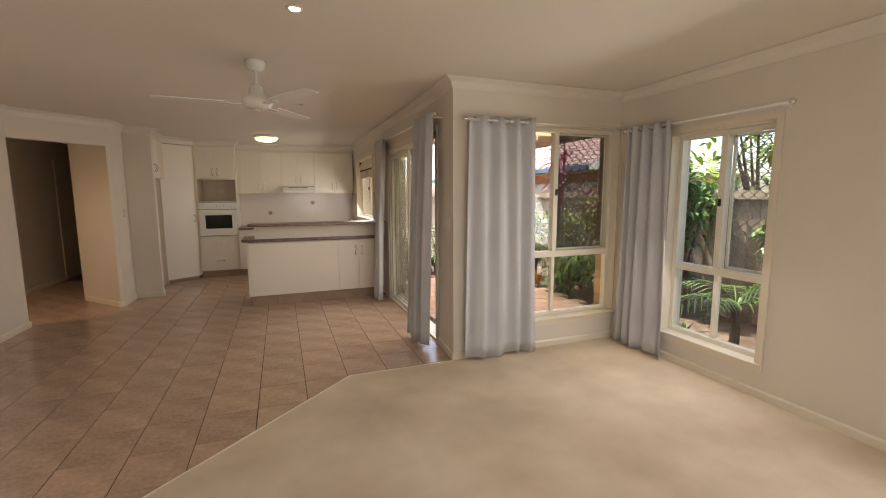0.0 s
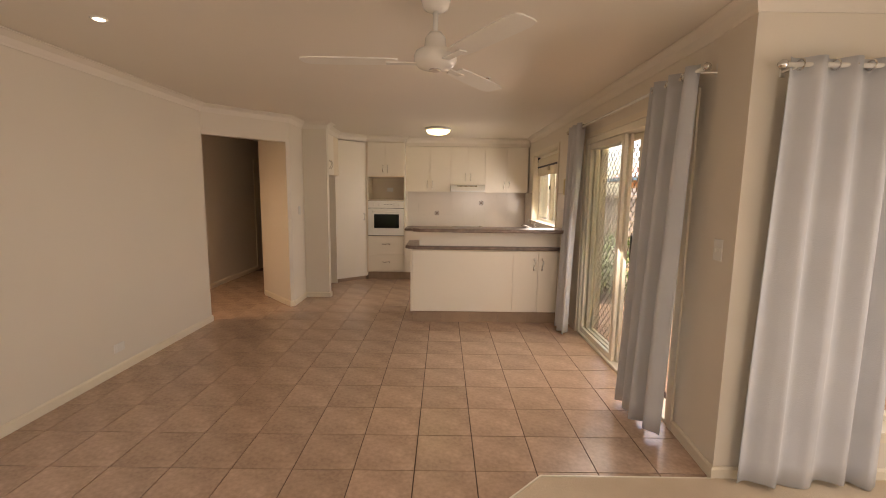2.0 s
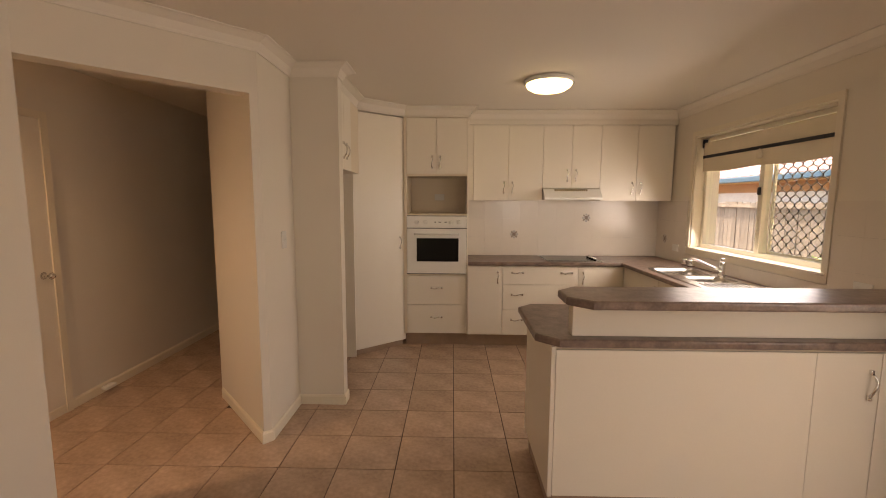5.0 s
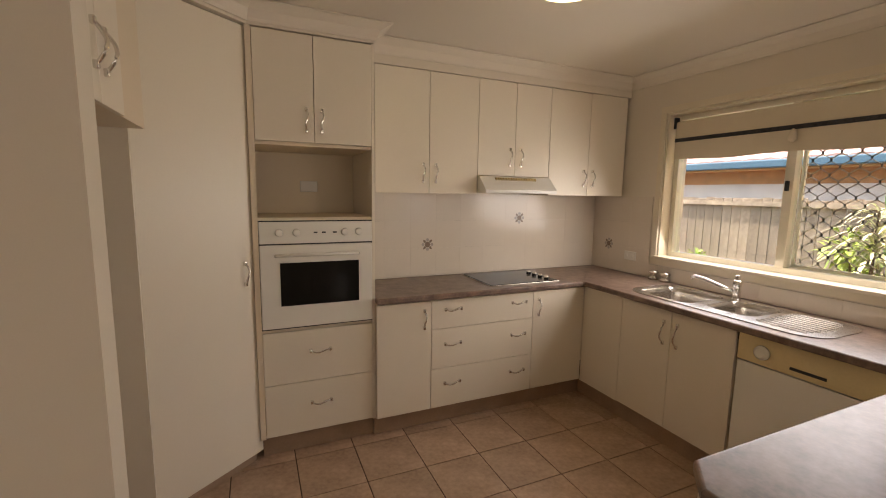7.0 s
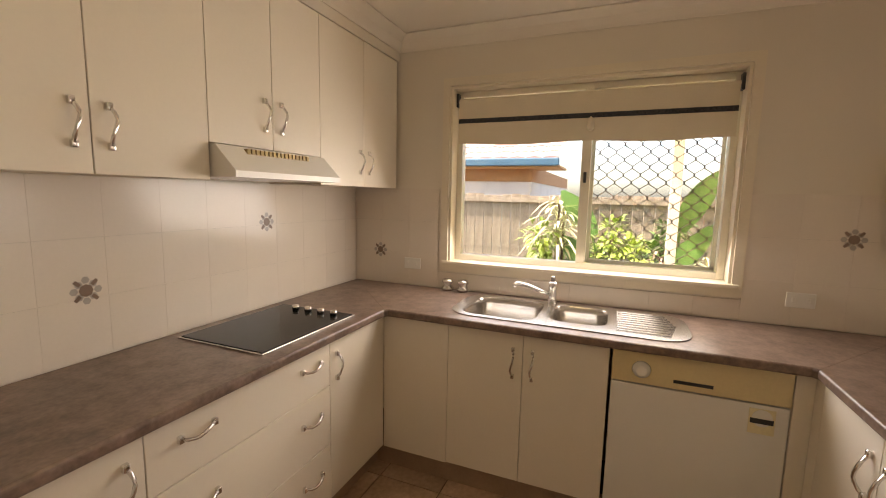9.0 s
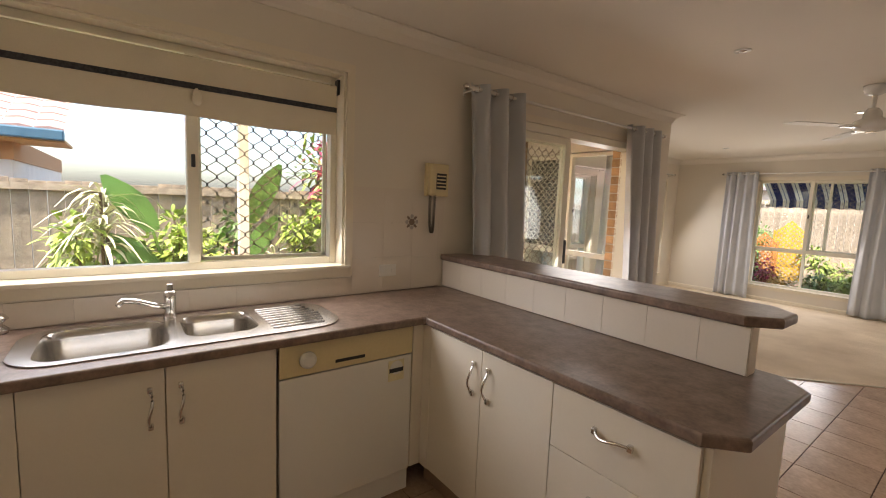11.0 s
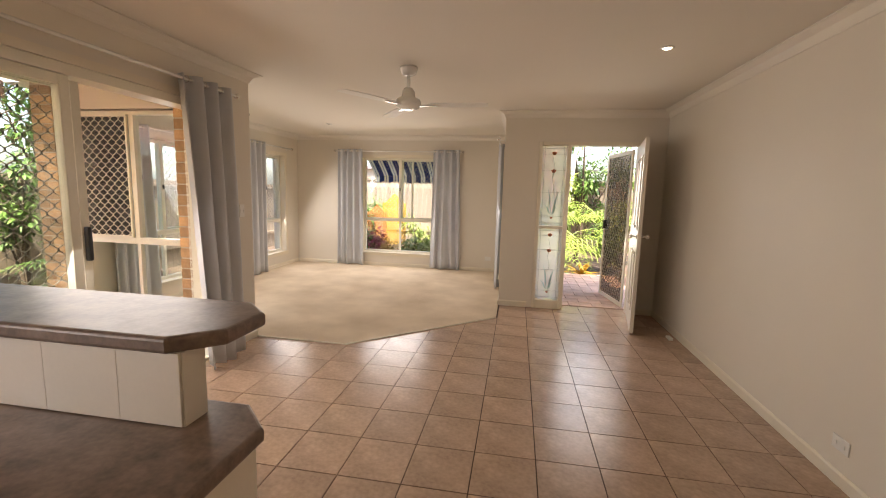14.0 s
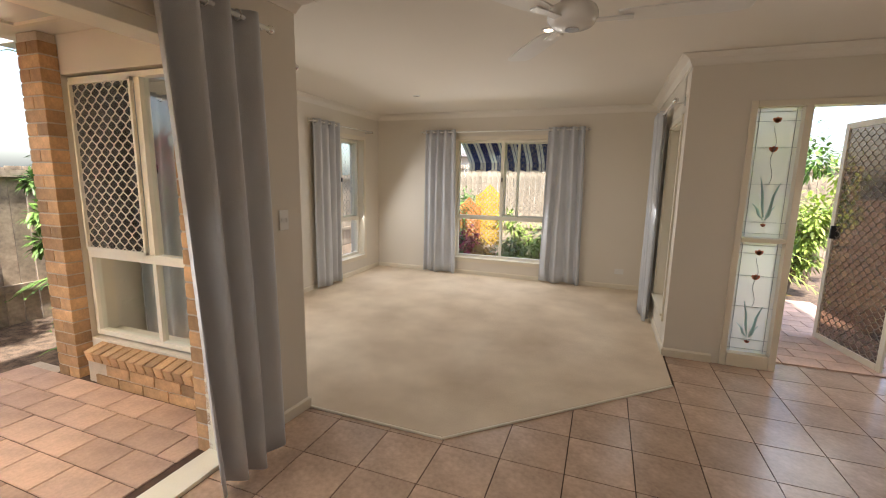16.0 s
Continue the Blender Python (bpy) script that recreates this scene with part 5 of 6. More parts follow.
part("roof", bm, mat("grey_roof", (0.28, 0.25, 0.24), 0.8, scale=3), nf)


# ---- plants ----
def blade(bm, base, d, length, width, droop, fold=0.25, seg=4, side=None):
    """One long leaf: a strip that rises along d and droops."""
    d = Vector(d).normalized()
    side = side or d.cross(Vector((0, 0, 1)))
    side = side.normalized() if side.length > 1e-3 else Vector((1, 0, 0))
    rows = []
    for i in range(seg + 1):
        t = i / seg
        p = Vector(base) + d * length * t + Vector((0, 0, -droop * length * t * t))
        w = width * (math.sin(math.pi * min(0.97, 0.12 + 0.86 * t)) ** 0.8) / 2
        up = Vector((0, 0, fold * w))
        rows.append((bm.verts.new(p - side * w + up), bm.verts.new(p), bm.verts.new(p + side * w + up)))
    for q0, q1 in zip(rows, rows[1:]):
        bm.faces.new((q0[0], q0[1], q1[1], q1[0]))
        bm.faces.new((q0[1], q0[2], q1[2], q1[1]))


def strappy(label, x, y, material, n=26, length=0.6, width=0.06, droop=0.5, seed=1, stems=1, height=0.0, name="strappy_plant"):
    """A clump of arching long leaves on one or more short stems."""
    rng = random.Random(seed)
    t = thing(name, label, "plant", (x, y, -0.10))
    bm, leaves = bmesh.new(), bmesh.new()
    for s in range(stems):
        sx, sy = (rng.uniform(-0.22, 0.22), rng.uniform(-0.22, 0.22)) if stems > 1 else (0, 0)
        h = height * rng.uniform(0.65, 1.0)
        if h > 0.05:
            tube(bm, [(sx, sy, 0), (sx * 1.1, sy * 1.1, h * 0.5), (sx * 1.15, sy * 1.15, h)], 0.018, 6, 0.012)
        for k in range(n // stems):
            a = rng.uniform(0, 2 * math.pi)
            el = rng.uniform(0.25, 1.35)
            d = (math.cos(a) * math.cos(el), math.sin(a) * math.cos(el), math.sin(el))
            zz = max(0.02, h - rng.uniform(0, 0.35) * h)
            blade(leaves, (sx * 1.1, sy * 1.1, zz), d, length * rng.uniform(0.6, 1.1), width * rng.uniform(0.7, 1.2), droop * rng.uniform(0.5, 1.2))
    if len(bm.verts):
        part("stem", bm, BARK, t)
    else:
        bm.free()
    part("leaves", leaves, material, t)
    return t


def palm(label, x, y, material, fronds=12, length=1.3, height=0.6, seed=1):
    """A palm: ringed stem and arching fronds of many narrow leaflets."""
    rng = random.Random(seed)
    t = thing("palm", label, "palm", (x, y, -0.10))
    part("trunk", tube(bmesh.new(), [(0, 0, 0), (0.02, 0, height * 0.5), (0.0, 0.02, height)], 0.05, 8, 0.035), BARK, t)
    bm = bmesh.new()
    for k in range(fronds):
        a = 2 * math.pi * k / fronds + rng.uniform(-0.3, 0.3)
        el = rng.uniform(0.5, 1.3)
        L = length * rng.uniform(0.75, 1.1)
        u = Vector((math.cos(a), math.sin(a), 0))
        side = Vector((-u.y, u.x, 0))
        pts = []
        for i in range(15):
            s = i / 14
            pts.append(Vector((0, 0, height)) + u * L * s * math.cos(el * (1 - 0.4 * s)) + Vector((0, 0, L * (math.sin(el) * s - 0.75 * s * s))))
        tube(bm, pts[::2], 0.008, 4, 0.003)
        for i in range(2, 15):
            for sg in (-1, 1):
                ll = L * 0.30 * math.sin(math.pi * min(0.96, 0.15 + i / 16))
                blade(bm, pts[i], side * sg + u * 0.7 + Vector((0, 0, 0.15)), ll, 0.022, 0.45, seg=2)
    part("fronds", bm, material, t)
    return t


def shrub(label, x, y, material, r=0.5, height=1.0, leaves=700, size=0.07, seed=1, name="shrub", base=0.0, lumps=7):
    """A leafy shrub: forked stems and many small leaves gathered in uneven clumps."""
    rng = random.Random(seed)
    t = thing(name, label, "tree" if name == "tree" else "shrub", (x, y, -0.10))
    clumps = []
    bm = bmesh.new()
    for k in range(lumps):
        a = rng.uniform(0, 2 * math.pi)
        rr = r * rng.uniform(0.1, 0.75)
        c = Vector((rr * math.cos(a), rr * math.sin(a), base + (height - base) * rng.uniform(0.25, 0.95)))
        clumps.append((c, r * rng.uniform(0.28, 0.55)))
        tube(bm, [(0, 0, 0), (c.x * 0.25, c.y * 0.25, c.z * 0.45), tuple(c)], 0.012 + 0.012 * height, 5, 0.006)
    part("trunk" if name == "tree" else "stem", bm, BARK, t)
    bm = bmesh.new()
    for _ in range(leaves):
        c, cr = rng.choice(clumps)
        d = Vector((rng.gauss(0, 1), rng.gauss(0, 1), rng.gauss(0, 0.8))).normalized()
        p = c + d * cr * rng.uniform(0.35, 1.05)
        d = d + Vector((rng.uniform(-0.6, 0.6), rng.uniform(-0.6, 0.6), rng.uniform(-0.5, 0.5)))
        blade(bm, p, d, size * rng.uniform(0.7, 1.4), size * 0.5 * rng.uniform(0.8, 1.3), 0.3, seg=2)
    part("crown" if name == "tree" else "leaves", bm, material, t)
    return t


LEAF_PALE = mat("pale_variegated_leaf", (0.50, 0.52, 0.26), 0.5, var=0.25, scale=4, bump=0.0, tint=(0.68, 0.66, 0.42))
LEAF_BANANA = mat("broad_green_leaf", (0.10, 0.24, 0.05), 0.45, var=0.25, scale=4, bump=0.0, tint=(0.17, 0.34, 0.09))
LEAF_PINK = mat("pinkish_strap_leaf", (0.36, 0.17, 0.14), 0.5, var=0.3, scale=4, bump=0.0, tint=(0.52, 0.30, 0.24))
LEAF_ORANGE = mat("orange_red_leaf", (0.62, 0.13, 0.05), 0.45, var=0.25, scale=5, bump=0.0, tint=(0.75, 0.40, 0.28))

# side garden, seen through kitchen window and sliding door
shrub("low lime green shrub below the dracaena", 4.95, 8.36, LEAF_LIGHT, 0.42, 1.3, 520, 0.10, 11)
shrub("leafy lime shrub against the side fence", 5.5, 7.95, LEAF_LIGHT, 0.45, 1.35, 520, 0.11, 28)
shrub("leafy green shrub against the side fence", 5.6, 7.1, LEAF, 0.5, 1.5, 560, 0.11, 29)
strappy("pale spiky dracaena on two slim trunks", 4.8, 8.17, LEAF_PALE, 110, 0.5, 0.03, 0.9, 12, 2, 1.72, "dracaena")
shrub("low green ground cover along the side fence", 5.7, 9.3, LEAF, 0.5, 0.55, 450, 0.09, 27)
strappy("orange-red bromeliad in the side garden bed", 4.5, 7.98, LEAF_ORANGE, 22, 0.34, 0.085, 0.3, 13, 1, 0.85, "bromeliad")
shrub("leafy green shrub between the banana plants", 5.0, 7.62, LEAF_LIGHT, 0.38, 1.35, 480, 0.09, 72)
shrub("leafy dark green shrub beside the dracaena", 5.2, 8.0, LEAF, 0.36, 1.2, 420, 0.09, 73)
strappy("tall cordyline with crimson leaves", 5.55, 6.0, LEAF_RED, 70, 0.5, 0.07, 0.7, 14, 3, 2.5, "cordyline")
shrub("low green ground cover at the patio edge", 3.6, 8.0, LEAF, 0.55, 0.65, 700, 0.09, 61)
shrub("low green ground cover at the patio edge", 4.3, 7.85, LEAF, 0.5, 0.55, 600, 0.09, 62)
strappy("yellow bromeliad at the patio edge", 3.5, 8.5, LEAF_YELLOW, 26, 0.5, 0.07, 0.5, 63, name="bromeliad")
strappy("dark red strappy cordyline by the fence", 5.4, 7.35, LEAF_PINK, 80, 0.5, 0.03, 0.9, 15, 2, 0.95, "cordyline")
strappy("yellow-green bromeliad in the garden bed", 5.0, 9.9, LEAF_YELLOW, 26, 0.5, 0.07, 0.5, 16, name="bromeliad")
shrub("low green ground cover shrub beside the patio", 5.0, 11.0, LEAF, 0.6, 0.6, 650, 0.08, 17)
shrub("green leafy shrub by the patio edge", 5.1, 5.4, LEAF, 0.5, 0.9, 650, 0.10, 18)
shrub("bright green shrub beside the fence", 5.8, 10.6, LEAF_LIGHT, 0.5, 0.8, 500, 0.09, 19)
shrub("dense green shrub beyond the brick pier", 5.95, 4.2, LEAF, 0.42, 1.9, 800, 0.10, 20)
shrub("tall dense green shrub on the fence past the pier", 5.9, 2.5, LEAF, 0.55, 2.2, 1300, 0.09, 111)
shrub("tall dense green shrub on the fence past the pier", 5.95, 1.7, LEAF, 0.55, 2.0, 1000, 0.09, 112)
shrub("green leafy shrub on the fence past the pier", 5.95, 2.98, LEAF, 0.32, 1.95, 700, 0.09, 113)
palm("small green palm outside the side window", 5.2, 2.95, LEAF, 9, 0.9, 0.5, 21)
strappy("strappy green plant outside the side window", 5.0, 3.35, LEAF, 24, 0.5, 0.05, 0.7, 22)
strappy("tall cordyline with pink crimson leaves by the patio", 5.35, 5.0, LEAF_RED, 60, 0.5, 0.08, 0.7, 23, 3, 2.0, "cordyline")
shrub("green tree beyond the side fence", 7.8, 4.5, LEAF_LIGHT, 1.2, 3.6, 900, 0.16, 24, "tree", 1.2, 10)
shrub("green tree beyond the side fence", 8.2, 0.8, LEAF, 1.2, 3.6, 900, 0.16, 25, "tree", 1.2, 10)
shrub("bushy green shrub below the kitchen window", 5.1, 7.55, LEAF, 0.5, 0.95, 600, 0.11, 82)
strappy("pale spiky plant below the kitchen window", 5.2, 6.75, LEAF_PALE, 70, 0.5, 0.03, 0.8, 84, 2, 1.2, "dracaena")
strappy("pink spiky cordyline below the kitchen window", 4.7, 7.04, LEAF_PINK, 110, 0.42, 0.026, 0.9, 85, 2, 1.15, "cordyline")
shrub("dense green climber on the fence by the pier", 6.0, 4.6, LEAF, 0.7, 2.3, 1200, 0.10, 87)
shrub("dense green shrub on the fence by the pier", 6.0, 5.7, LEAF_LIGHT, 0.6, 1.6, 900, 0.10, 88)
strappy("tall cordyline with pink crimson leaves at the patio edge", 5.85, 5.25, LEAF_RED, 90, 0.5, 0.07, 0.7, 101, 4, 2.1, "cordyline")
shrub("low dark green shrub at the patio edge", 5.3, 5.75, LEAF, 0.42, 0.75, 700, 0.09, 102)
shrub("low dark green shrub at the patio edge", 5.35, 4.75, LEAF, 0.40, 0.8, 700, 0.09, 103)
shrub("yellow-green leafy shrub behind the patio", 5.85, 6.15, LEAF_LIGHT, 0.45, 1.35, 700, 0.09, 104)
strappy("yellow bromeliad at the patio edge", 5.15, 6.35, LEAF_YELLOW, 30, 0.45, 0.06, 0.5, 105, name="bromeliad")
strappy("orange-red bromeliad at the patio edge", 5.2, 6.9, LEAF_ORANGE, 26, 0.4, 0.06, 0.4, 106, name="bromeliad")
# front garden, seen through front window and entry
shrub("orange and yellow croton shrub in the front bed", 3.05, -2.2, LEAF_YELLOW, 0.34, 0.5, 350, 0.08, 31)
shrub("red and pink leafy shrub in the front bed", 2.95, -1.75, LEAF_RED, 0.35, 0.6, 400, 0.09, 32)
strappy("lime strappy plants in the front bed", 1.75, -2.3, LEAF_LIGHT, 40, 0.6, 0.05, 0.7, 33)
strappy("lime strappy plants in the front bed", 2.35, -1.9, LEAF_LIGHT, 50, 0.55, 0.05, 0.7, 34)
shrub("bushy green plant below the front window", 3.3, -1.9, LEAF, 0.4, 0.55, 500, 0.08, 64)
shrub("bushy lime plant below the front window", 2.0, -1.7, LEAF_LIGHT, 0.35, 0.45, 450, 0.07, 65)
shrub("green shrub by the front fence", 1.3, -4.4, LEAF, 0.6, 2.3, 800, 0.10, 35)
shrub("green shrub by the front fence", 4.0, -4.2, LEAF, 0.5, 1.2, 600, 0.09, 36)
palm("bright lime palm beside the entry path", -0.85, -1.9, LEAF_LIGHT, 22, 1.7, 0.35, 37)
shrub("leafy green hedge behind the entry palms", -1.0, -3.4, LEAF_LIGHT, 0.9, 2.0, 1100, 0.11, 66)
shrub("leafy green hedge behind the entry palms", -0.3, -3.0, LEAF, 0.6, 1.5, 800, 0.10, 67)
palm("bright lime palm beside the entry path", -1.35, -2.9, LEAF_LIGHT, 18, 1.6, 0.9, 38)
palm("bright lime palm beside the entry path", -0.35, -1.75, LEAF_LIGHT, 16, 1.3, 0.3, 68)
shrub("dense lime green shrub beside the entry path", -1.75, -1.7, LEAF_LIGHT, 0.5, 1.5, 1100, 0.09, 69)
shrub("dense green hedge along the front fence", -0.9, -4.8, LEAF, 0.9, 2.6, 1400, 0.12, 70)
shrub("dense green hedge along the front fence", -2.4, -4.6, LEAF, 0.9, 2.6, 1400, 0.12, 71)
strappy("yellow-green bromeliad beside the entry path", -1.25, -1.15, LEAF_YELLOW, 34, 0.45, 0.07, 0.5, 39, name="bromeliad")
strappy("lime bromeliad beside the entry path", -0.72, -1.2, LEAF_LIGHT, 34, 0.4, 0.06, 0.5, 40, name="bromeliad")
strappy("tall dark red cordyline in the front garden", -0.55, -3.6, LEAF_RED, 150, 0.6, 0.09, 0.8, 41, 5, 2.8, "cordyline")
shrub("tall green tree in the front garden", -1.7, -5.0, LEAF, 1.4, 4.2, 1800, 0.12, 42, "tree", 0.6, 11)
shrub("lime green shrub in the front garden", -2.3, -2.6, LEAF_LIGHT, 0.7, 2.2, 900, 0.09, 43)
LATTICE = mat("yellow_painted_slat", (0.62, 0.36, 0.03), 0.7, var=0.15, scale=8, bump=0.1)
LATTICE_ORANGE = mat("orange_painted_slat", (0.56, 0.22, 0.06), 0.7, var=0.15, scale=8, bump=0.1)


def lattice(label, x, y, w, h, material, rz=0.0):
    """A pointed garden lattice: a frame filled with crossing slats."""
    t = thing("garden_lattice", label, "trellis", (x, y, -0.10), rz, "garden lattices")
    for s in (1, -1):
        c = -w
        while c < h:
            pts = []
            for k in range(41):
                u = -w / 2 + w * k / 40
                z = c + s * (u + (w / 2 if s > 0 else -w / 2))
                lim = h - abs(u) * 0.9
                if 0.25 <= z <= lim:
                    pts.append((u, z))
            if len(pts) > 2:
                (xa, za), (xb, zb) = pts[0], pts[-1]
                bm = bmesh.new()
                yy = 0.006 * s
                n = Vector((-(zb - za), 0, xb - xa)).normalized() * 0.016
                q = [Vector((xa, yy, za)) - n, Vector((xb, yy, zb)) - n, Vector((xb, yy, zb)) + n, Vector((xa, yy, za)) + n]
                lo = [bm.verts.new(p) for p in q]
                hi = [bm.verts.new(p + Vector((0, 0.008, 0))) for p in q]
                bm.faces.new(lo)
                bm.faces.new(list(reversed(hi)))
                for m in range(4):
                    bm.faces.new((lo[m], hi[m], hi[(m + 1) % 4], lo[(m + 1) % 4]))
                part("slat", bm, material, t)
            c += 0.095
    for u in (-w / 2, w / 2):
        part("post", b1(u - 0.015, -0.012, 0.0, u + 0.015, 0.014, h - w * 0.42), material, t)
    return t


lattice("yellow painted garden lattice among the front plants", 2.92, -2.7, 0.52, 1.48, LATTICE, 8)
lattice("orange painted garden lattice among the front plants", 3.30, -2.55, 0.46, 1.22, LATTICE_ORANGE, -6)


def big_leaf(label, x, y, leans, height):
    """A banana-like plant: broad upright leaves on long stalks."""
    t = thing("banana_plant", label, "plant", (x, y, -0.10))
    for a, tilt, h in leans:
        a = radians(a)
        d = Vector((math.cos(a) * tilt * 0.4, math.sin(a) * tilt * 0.4, 1)).normalized()
        part("stalk", tube(bmesh.new(), [(0, 0, 0), tuple(d * h * 0.5), tuple(d * h)], 0.022, 6, 0.012), LEAF, t)
        bm = bmesh.new()
        blade(bm, d * h, Vector((math.cos(a) * tilt, math.sin(a) * tilt, 1)), height, 0.25, 0.10, 0.2, 10, d.cross(Vector((1, 0.15, 0))))
        part("leaf", bm, LEAF_BANANA, t)
    return t


big_leaf("broad-leaved green banana plant by the fence", 4.9, 7.60, ((95, 0.62, 1.22), (75, 0.9, 0.8)), 0.64)
big_leaf("broad-leaved green banana plant by the patio", 4.9, 7.28, ((-95, 0.42, 1.28), (-70, 0.6, 0.8)), 0.74)
for x, y in ((-0.60, -0.62), (-0.78, -0.66)):
    pt = thing("plant_pot", "small black plastic plant pot on the porch", "plant pot", (x, y, -0.028), group="pots on the porch")
    part("pot", lathe(bmesh.new(), [(0.065, 0.0), (0.085, 0.16), (0.092, 0.16), (0.092, 0.175), (0.08, 0.175), (0.075, 0.15)], seg=20), BLACK, pt, smooth=True)
    bm = bmesh.new()
    rng = random.Random(int(x * 100))
    for k in range(14):
        a = rng.uniform(0, 6.28)
        blade(bm, (0, 0, 0.15), (math.cos(a) * 0.6, math.sin(a) * 0.6, 1), rng.uniform(0.2, 0.4), 0.03, 0.4)
    part("leaves", bm, LEAF, pt)

PALE = mat("pale_trunk", (0.55, 0.50, 0.42), 0.8, var=0.15, scale=9, bump=0.3)
for x, y, lean in ((-0.62, -4.2, 0.05), (-1.15, -4.4, 0.35)):
    tr = thing("slender_palm", "slender pale palm trunk in the front garden", "palm", (x, y, -0.10), group="pale palm trunks")
    part("trunk", tube(bmesh.new(), [(0, 0, 0), (-lean * 0.4, 0, 1.6), (-lean, 0, 4.2)], 0.06, 10, 0.045), PALE, tr, smooth=True)

for q, (x, y, m, r, h, n) in enumerate(((1.75, -1.75, LEAF_LIGHT, 0.35, 0.55, 500), (2.25, -1.6, LEAF, 0.35, 0.45, 500), (2.75, -1.5, LEAF_YELLOW, 0.3, 0.45, 400), (3.45, -1.7, LEAF, 0.4, 0.7, 550), (2.35, -2.7, LEAF_LIGHT, 0.5, 0.9, 700), (1.55, -2.7, LEAF, 0.5, 0.9, 700), (3.75, -2.8, LEAF, 0.5, 1.1, 700))):
    shrub("low leafy plant in the crowded front bed", x, y, m, r, h, n, 0.08, 90 + q)
strappy("crimson bromeliad in the front bed", 3.1, -1.55, LEAF_RED, 26, 0.4, 0.07, 0.4, 99, name="bromeliad")
strappy("orange bromeliad in the front bed", 2.05, -2.0, LEAF_YELLOW, 30, 0.5, 0.05, 0.5, 98, name="bromeliad")

# striped awning over the front window
aw = thing("window_awning", "navy and cream striped fabric awning with scalloped valance", "awning", (2.22, YF - OUT, 0))
NAVY, STRIPE = stained("navy_canvas", (0.045, 0.07, 0.19)), stained("cream_canvas", (0.70, 0.66, 0.56))
k, x = 0, -0.80
for w in (0.10, 0.042, 0.010, 0.042) * 9:
    if x + w > 0.81:
        break
    bm = bmesh.new()
    seg = 6
    rows = []
    for y, z in ((-0.01, 2.12), (-0.38, 1.90), (-0.62, 1.74)):
        rows.append([bm.verts.new((x + w * i / seg, y, z)) for i in range(seg + 1)])
    rows.append([bm.verts.new((x + w * i / seg, -0.625, 1.60 + 0.03 * abs(math.sin((x + w * i / seg) * 14)))) for i in range(seg + 1)])
    for q0, q1 in zip(rows, rows[1:]):
        for i in range(seg):
            bm.faces.new((q0[i], q0[i + 1], q1[i + 1], q1[i]))
    ob = part("canvas_stripe", bm, NAVY if k % 2 == 0 else STRIPE, aw)
    sol = ob.modifiers.new("thickness", "SOLIDIFY")
    sol.thickness = 0.003
    x += w
    k += 1

# hall: doors at the far end
for nm, y0 in (("door_5", 9.60), ("door_6", 6.44)):
    hd = thing(nm, "closed flush hall door in a timber frame", "door", (-2.568, y0, 0), 90, kind="structure")
    bm = bmesh.new()
    for x0, z0, x1, z1 in ((-0.05, 0.0, 0.0, 2.09), (0.82, 0.0, 0.87, 2.09), (0.0, 2.04, 0.82, 2.09)):
        box(bm, x0, -0.018, z0, x1, -0.001, z1)
    part("door_frame", bm, TRIM, hd)
    part("door_leaf", b1(0.002, -0.010, 0.01, 0.818, -0.001, 2.038), DOORPAINT, hd)
    bm = lathe(bmesh.new(), [(0.026, 0.0), (0.01, 0.012), (0.01, 0.04), (0.025, 0.055), (0.015, 0.07)], seg=14)
    bmesh.ops.rotate(bm, verts=bm.verts, cent=(0, 0, 0), matrix=Matrix.Rotation(radians(90), 3, "X"))
    bmesh.ops.translate(bm, verts=bm.verts, vec=(0.75, -0.01, 1.0))
    part("door_knob", bm, CHROME, hd, smooth=True)
hl = thing("downlight", "small recessed hall downlight, switched on", "downlight", (-2.3, 6.0, CZ), group="ceiling downlights")
part("bezel", lathe(bmesh.new(), [(0.045, -0.001), (0.045, -0.005), (0.035, -0.009), (0.030, -0.004)], seg=24), WHITE, hl, smooth=True)
part("bulb", lathe(bmesh.new(), [(0.029, -0.003), (0.025, -0.010), (0.0, -0.012)], seg=16), BULB, hl, smooth=True)

# ---- pieces: bricks, pavers, floor tiles ----
def piece(name, me, parent, loc, rz=0.0):
    o = new(name, me)
    o.parent, o.location = parent, loc
    if rz:
        o.rotation_euler = (0, 0, radians(rz))
    return o


BL, BH, BD, J = 0.230, 0.076, 0.110, 0.010
brick_me = finish("brick", b1(0, 0, 0, BL, BD, BH, bevel=0.004), BRICK)
half_me = finish("brick", b1(0, 0, 0, BL / 2 - J / 2, BD, BH, bevel=0.004), BRICK)
edge_me = finish("brick", b1(0, 0, 0, BH, 0.13, BD * 0.7, bevel=0.004), BRICK)
# pier at the patio corner
pr = thing("brick_pier", "tan face-brick pier at the patio corner", "brick pier", (4.24, 3.742, -0.10))
part("mortar_core", b1(0.006, 0.001, 0.0, 0.224, 0.104, 2.455), MORTAR, pr)
for c in range(28):
    z = c * (BH + J)
    if c % 2 == 0:
        piece("brick", brick_me, pr, (0.0, 0.0, z))
    else:
        for x in (0.11, 0.23):
            piece("brick", half_me, pr, (x, 0.0, z), 90)
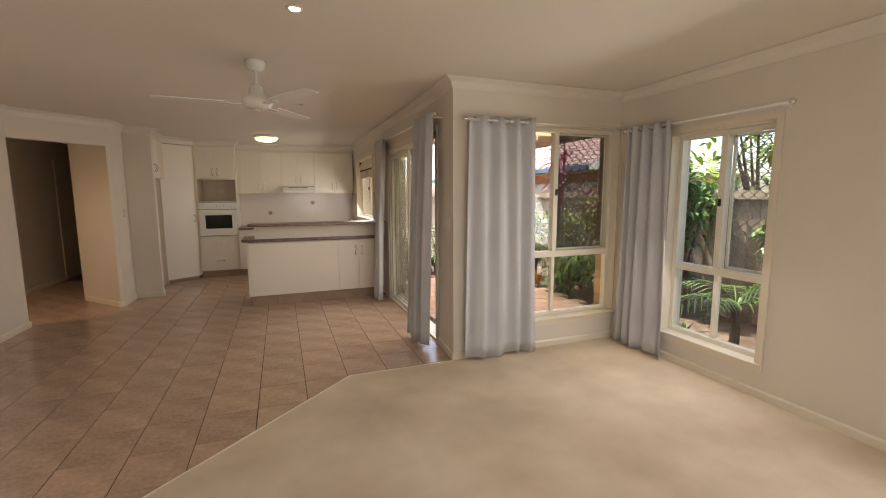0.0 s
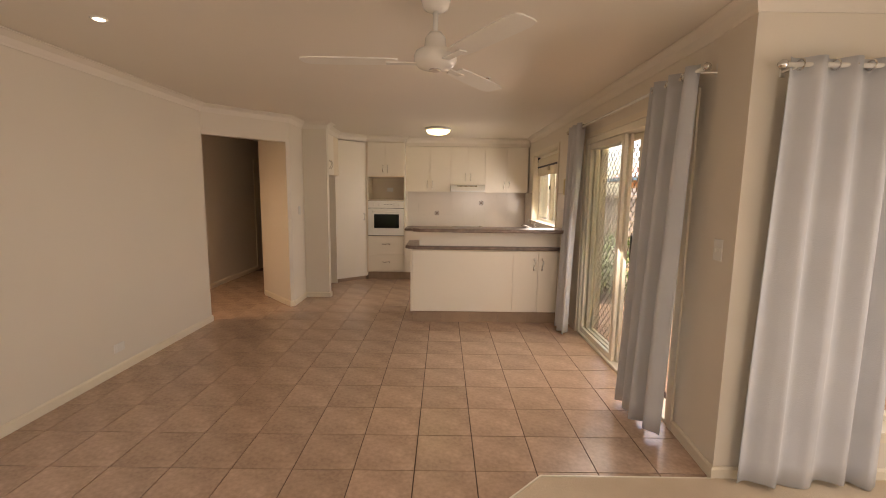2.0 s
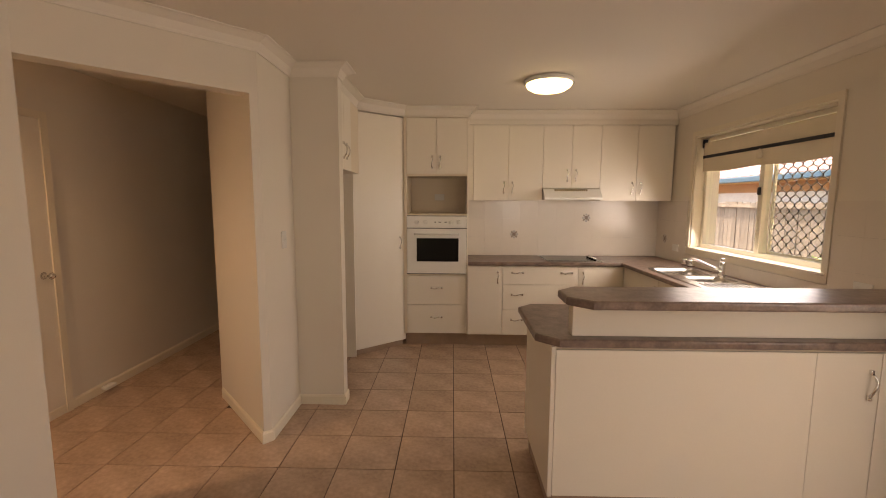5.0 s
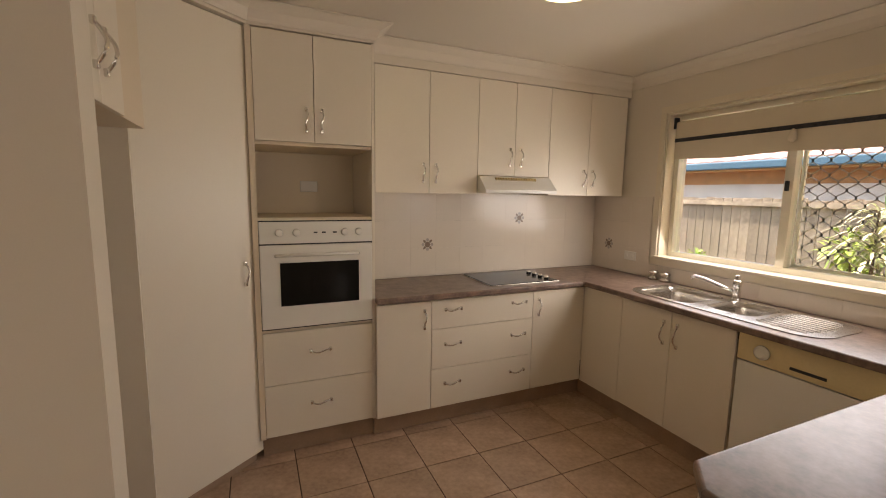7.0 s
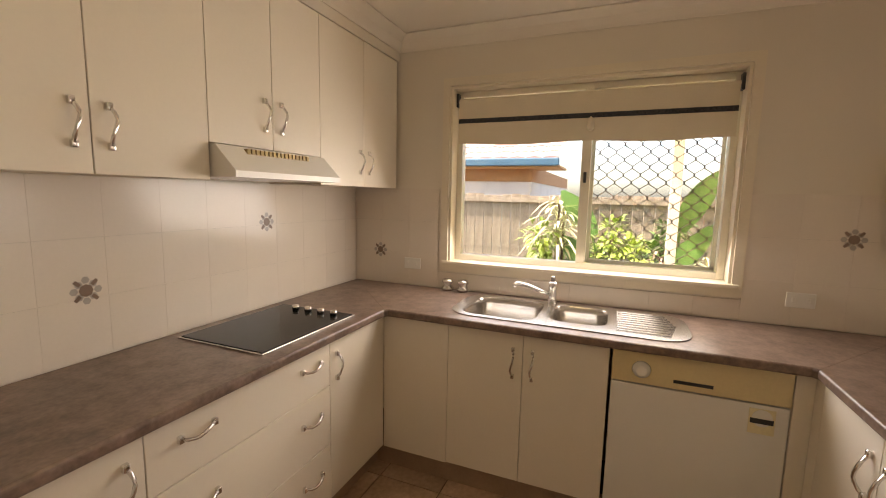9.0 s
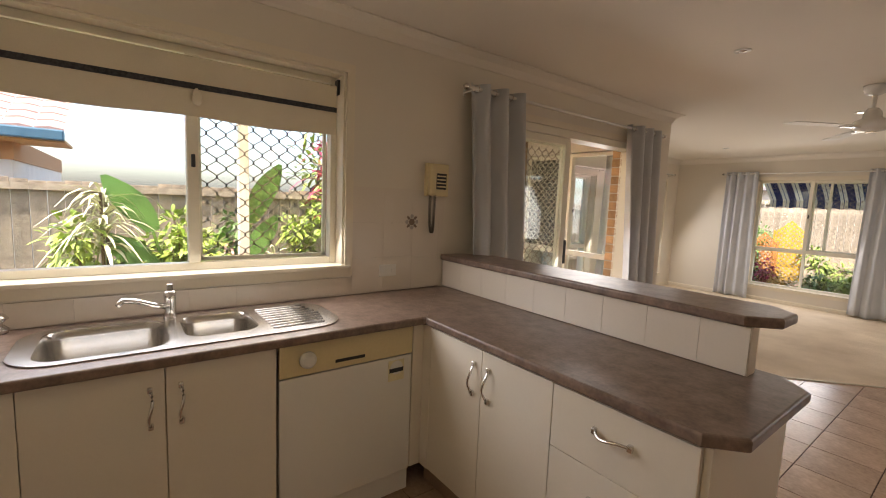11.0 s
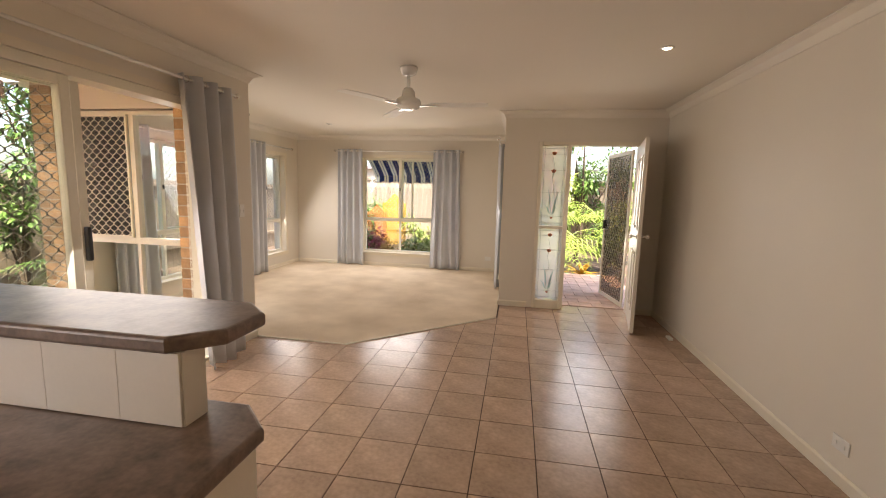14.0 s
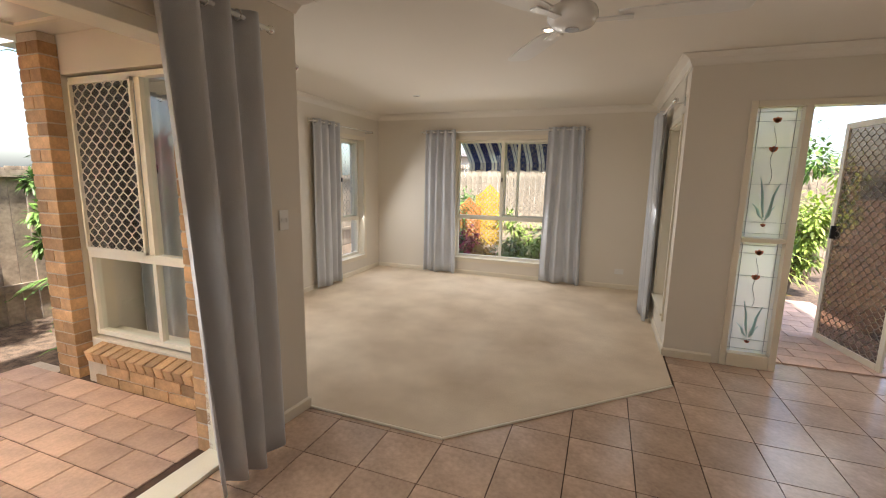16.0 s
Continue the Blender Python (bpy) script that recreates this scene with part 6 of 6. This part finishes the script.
# brick wall and sloping brick sill below the patio window
lw = thing("brick_wall", "tan face-brick wall below the patio window", "brick wall", (2.742, 3.742, -0.10), kind="structure")
part("mortar_bed", b1(0.0, 0.0, 0.0, 1.395, 0.10, 0.25), MORTAR, lw)
for c in range(3):
    x = 0.0 if c % 2 == 0 else -0.12
    while x < 1.39:
        if x >= 0 and x + BL < 1.40:
            piece("brick", brick_me, lw, (x, 0.0, c * (BH + J)))
        elif x < 0:
            piece("brick", half_me, lw, (0.0, 0.0, c * (BH + J)))
        x += BL + J
for k in range(16):
    o = piece("brick", edge_me, lw, (k * (BH + J), -0.005, 0.29))
    o.rotation_euler = (radians(-14), 0, 0)
# brick strips beside the sliding door and kitchen window
for y0, n in ((6.05, 1), (8.63, 1), (3.90, 0)):
    st = thing("brick_jamb", "tan face-brick jamb outside the opening", "brick wall", (2.632, y0, -0.10), kind="structure")
    for c in range(28):
        piece("brick", half_me if c % 2 else brick_me, st, (0.11, 0.0, c * (BH + J)), 90)
        if c % 2:
            piece("brick", half_me, st, (0.11, 0.12, c * (BH + J)), 90)
    part("mortar_core", b1(0.006, 0.004, 0.0, 0.104, 0.226, 28 * (BH + J)), MORTAR, st)
whole("outer_brickwork", b1(2.742, 6.33, -0.10, 2.80, 7.05, 2.40), MORTAR, "brick veneer outside the kitchen wall", "wall", "structure")

# patio pavers, laid in a basket pattern
half_paver = finish("paver", b1(0.003, 0.003, 0, 0.147, 0.197, 0.045, bevel=0.005), PAVER)
paver_me = finish("paver", b1(0.003, 0.003, 0, 0.297, 0.197, 0.045, bevel=0.005), PAVER)
pv = thing("patio_paving", "terracotta patio pavers laid in staggered rows", "paving", (2.742, 3.86, -0.044), kind="structure")
rng = random.Random(5)
for r in range(17):
    x = -0.15 * (r % 2)
    while x < 2.1:
        if x >= 0:
            piece("paver", paver_me, pv, (x, r * 0.20, rng.uniform(-0.001, 0.001)))
        else:
            piece("paver", half_paver, pv, (0.0, r * 0.20, rng.uniform(-0.001, 0.001)))
        x += 0.30
pv = thing("porch_paving", "terracotta porch pavers laid in staggered rows", "paving", (-1.75, -0.88, -0.036), kind="structure")
for r in range(12):
    x = -0.15 * (r % 2)
    while x < 1.44:
        if x >= 0:
            piece("paver", paver_me, pv, (x, r * 0.20, rng.uniform(-0.001, 0.001)))
        else:
            piece("paver", half_paver, pv, (0.0, r * 0.20, rng.uniform(-0.001, 0.001)))
        x += 0.30

# floor tiles
TP, TPY, TX, TY = 0.3331, 0.342, 0.2005, 5.650
tiles = thing("floor_tiles", "glazed terracotta-brown square floor tiles", "floor tiles", (0, 0, 0), kind="structure")
cache = {}


def clip(poly, a, b, c):
    """Keeps the part of a polygon where a x + b y >= c."""
    out = []
    for i, p in enumerate(poly):
        q = poly[(i + 1) % len(poly)]
        dp, dq = a * p[0] + b * p[1] - c, a * q[0] + b * q[1] - c
        if dp >= 0:
            out.append(p)
        if dp * dq < 0:
            t = dp / (dp - dq)
            out.append((p[0] + t * (q[0] - p[0]), p[1] + t * (q[1] - p[1])))
    return out


for i in range(-9, 8):
    for j in range(-13, 12):
        x0, y0 = TX + i * TP + 0.003, TY + j * TPY + 0.003
        x1, y1 = x0 + TP - 0.006, y0 + TPY - 0.006
        cx, cy = (x0 + x1) / 2, (y0 + y1) / 2
        hall = -2.75 < cx < -1.4 and 5.6 < cy < 9.4
        room = XL - 0.3 < cx < XS and YN - 0.35 < cy < 8.95 and not (cx < -1.0 and cy > 7.5)
        if not (hall or room):
            continue
        if cx > 0.72 and 6.5 < cy < 6.75 or cx > 2.05 and cy > 6.75:
            continue
        poly = [(x0, y0), (x1, y0), (x1, y1), (x0, y1)]
        poly = clip(poly, -1, 0, -(XS - 0.001))
        if cy < YN + 0.35:
            poly = clip(poly, 0, 1, 1.53)
        if cy < 3.9:
            k = (3.562 - 2.332) / (1.545 - 0.215)
            if cx > 1.545 + 0.1:
                poly = clip(poly, 0, 1, 3.562)
            elif cx > 0.2:
                if x1 > 1.56:
                    poly = clip(clip(poly, 0, 1, 3.562), -k, 1, 2.332 - k * 0.215)
                else:
                    poly = clip(poly, -k, 1, 2.332 - k * 0.215)
        if len(poly) < 3:
            continue
        area = abs(sum(p[0] * q[1] - q[0] * p[1] for p, q in zip(poly, poly[1:] + poly[:1]))) / 2
        if area < 0.002:
            continue
        key = "full" if abs(area - (x1 - x0) * (y1 - y0)) < 1e-6 else (i, j)
        if key not in cache:
            cache[key] = finish("tile", prism(bmesh.new(), [(p[0] - x0, p[1] - y0) for p in poly], -0.0055, 0.0, 0.0), TILE)
        piece("tile", cache[key], tiles, (x0, y0, rng.uniform(-0.0004, 0.0004)))
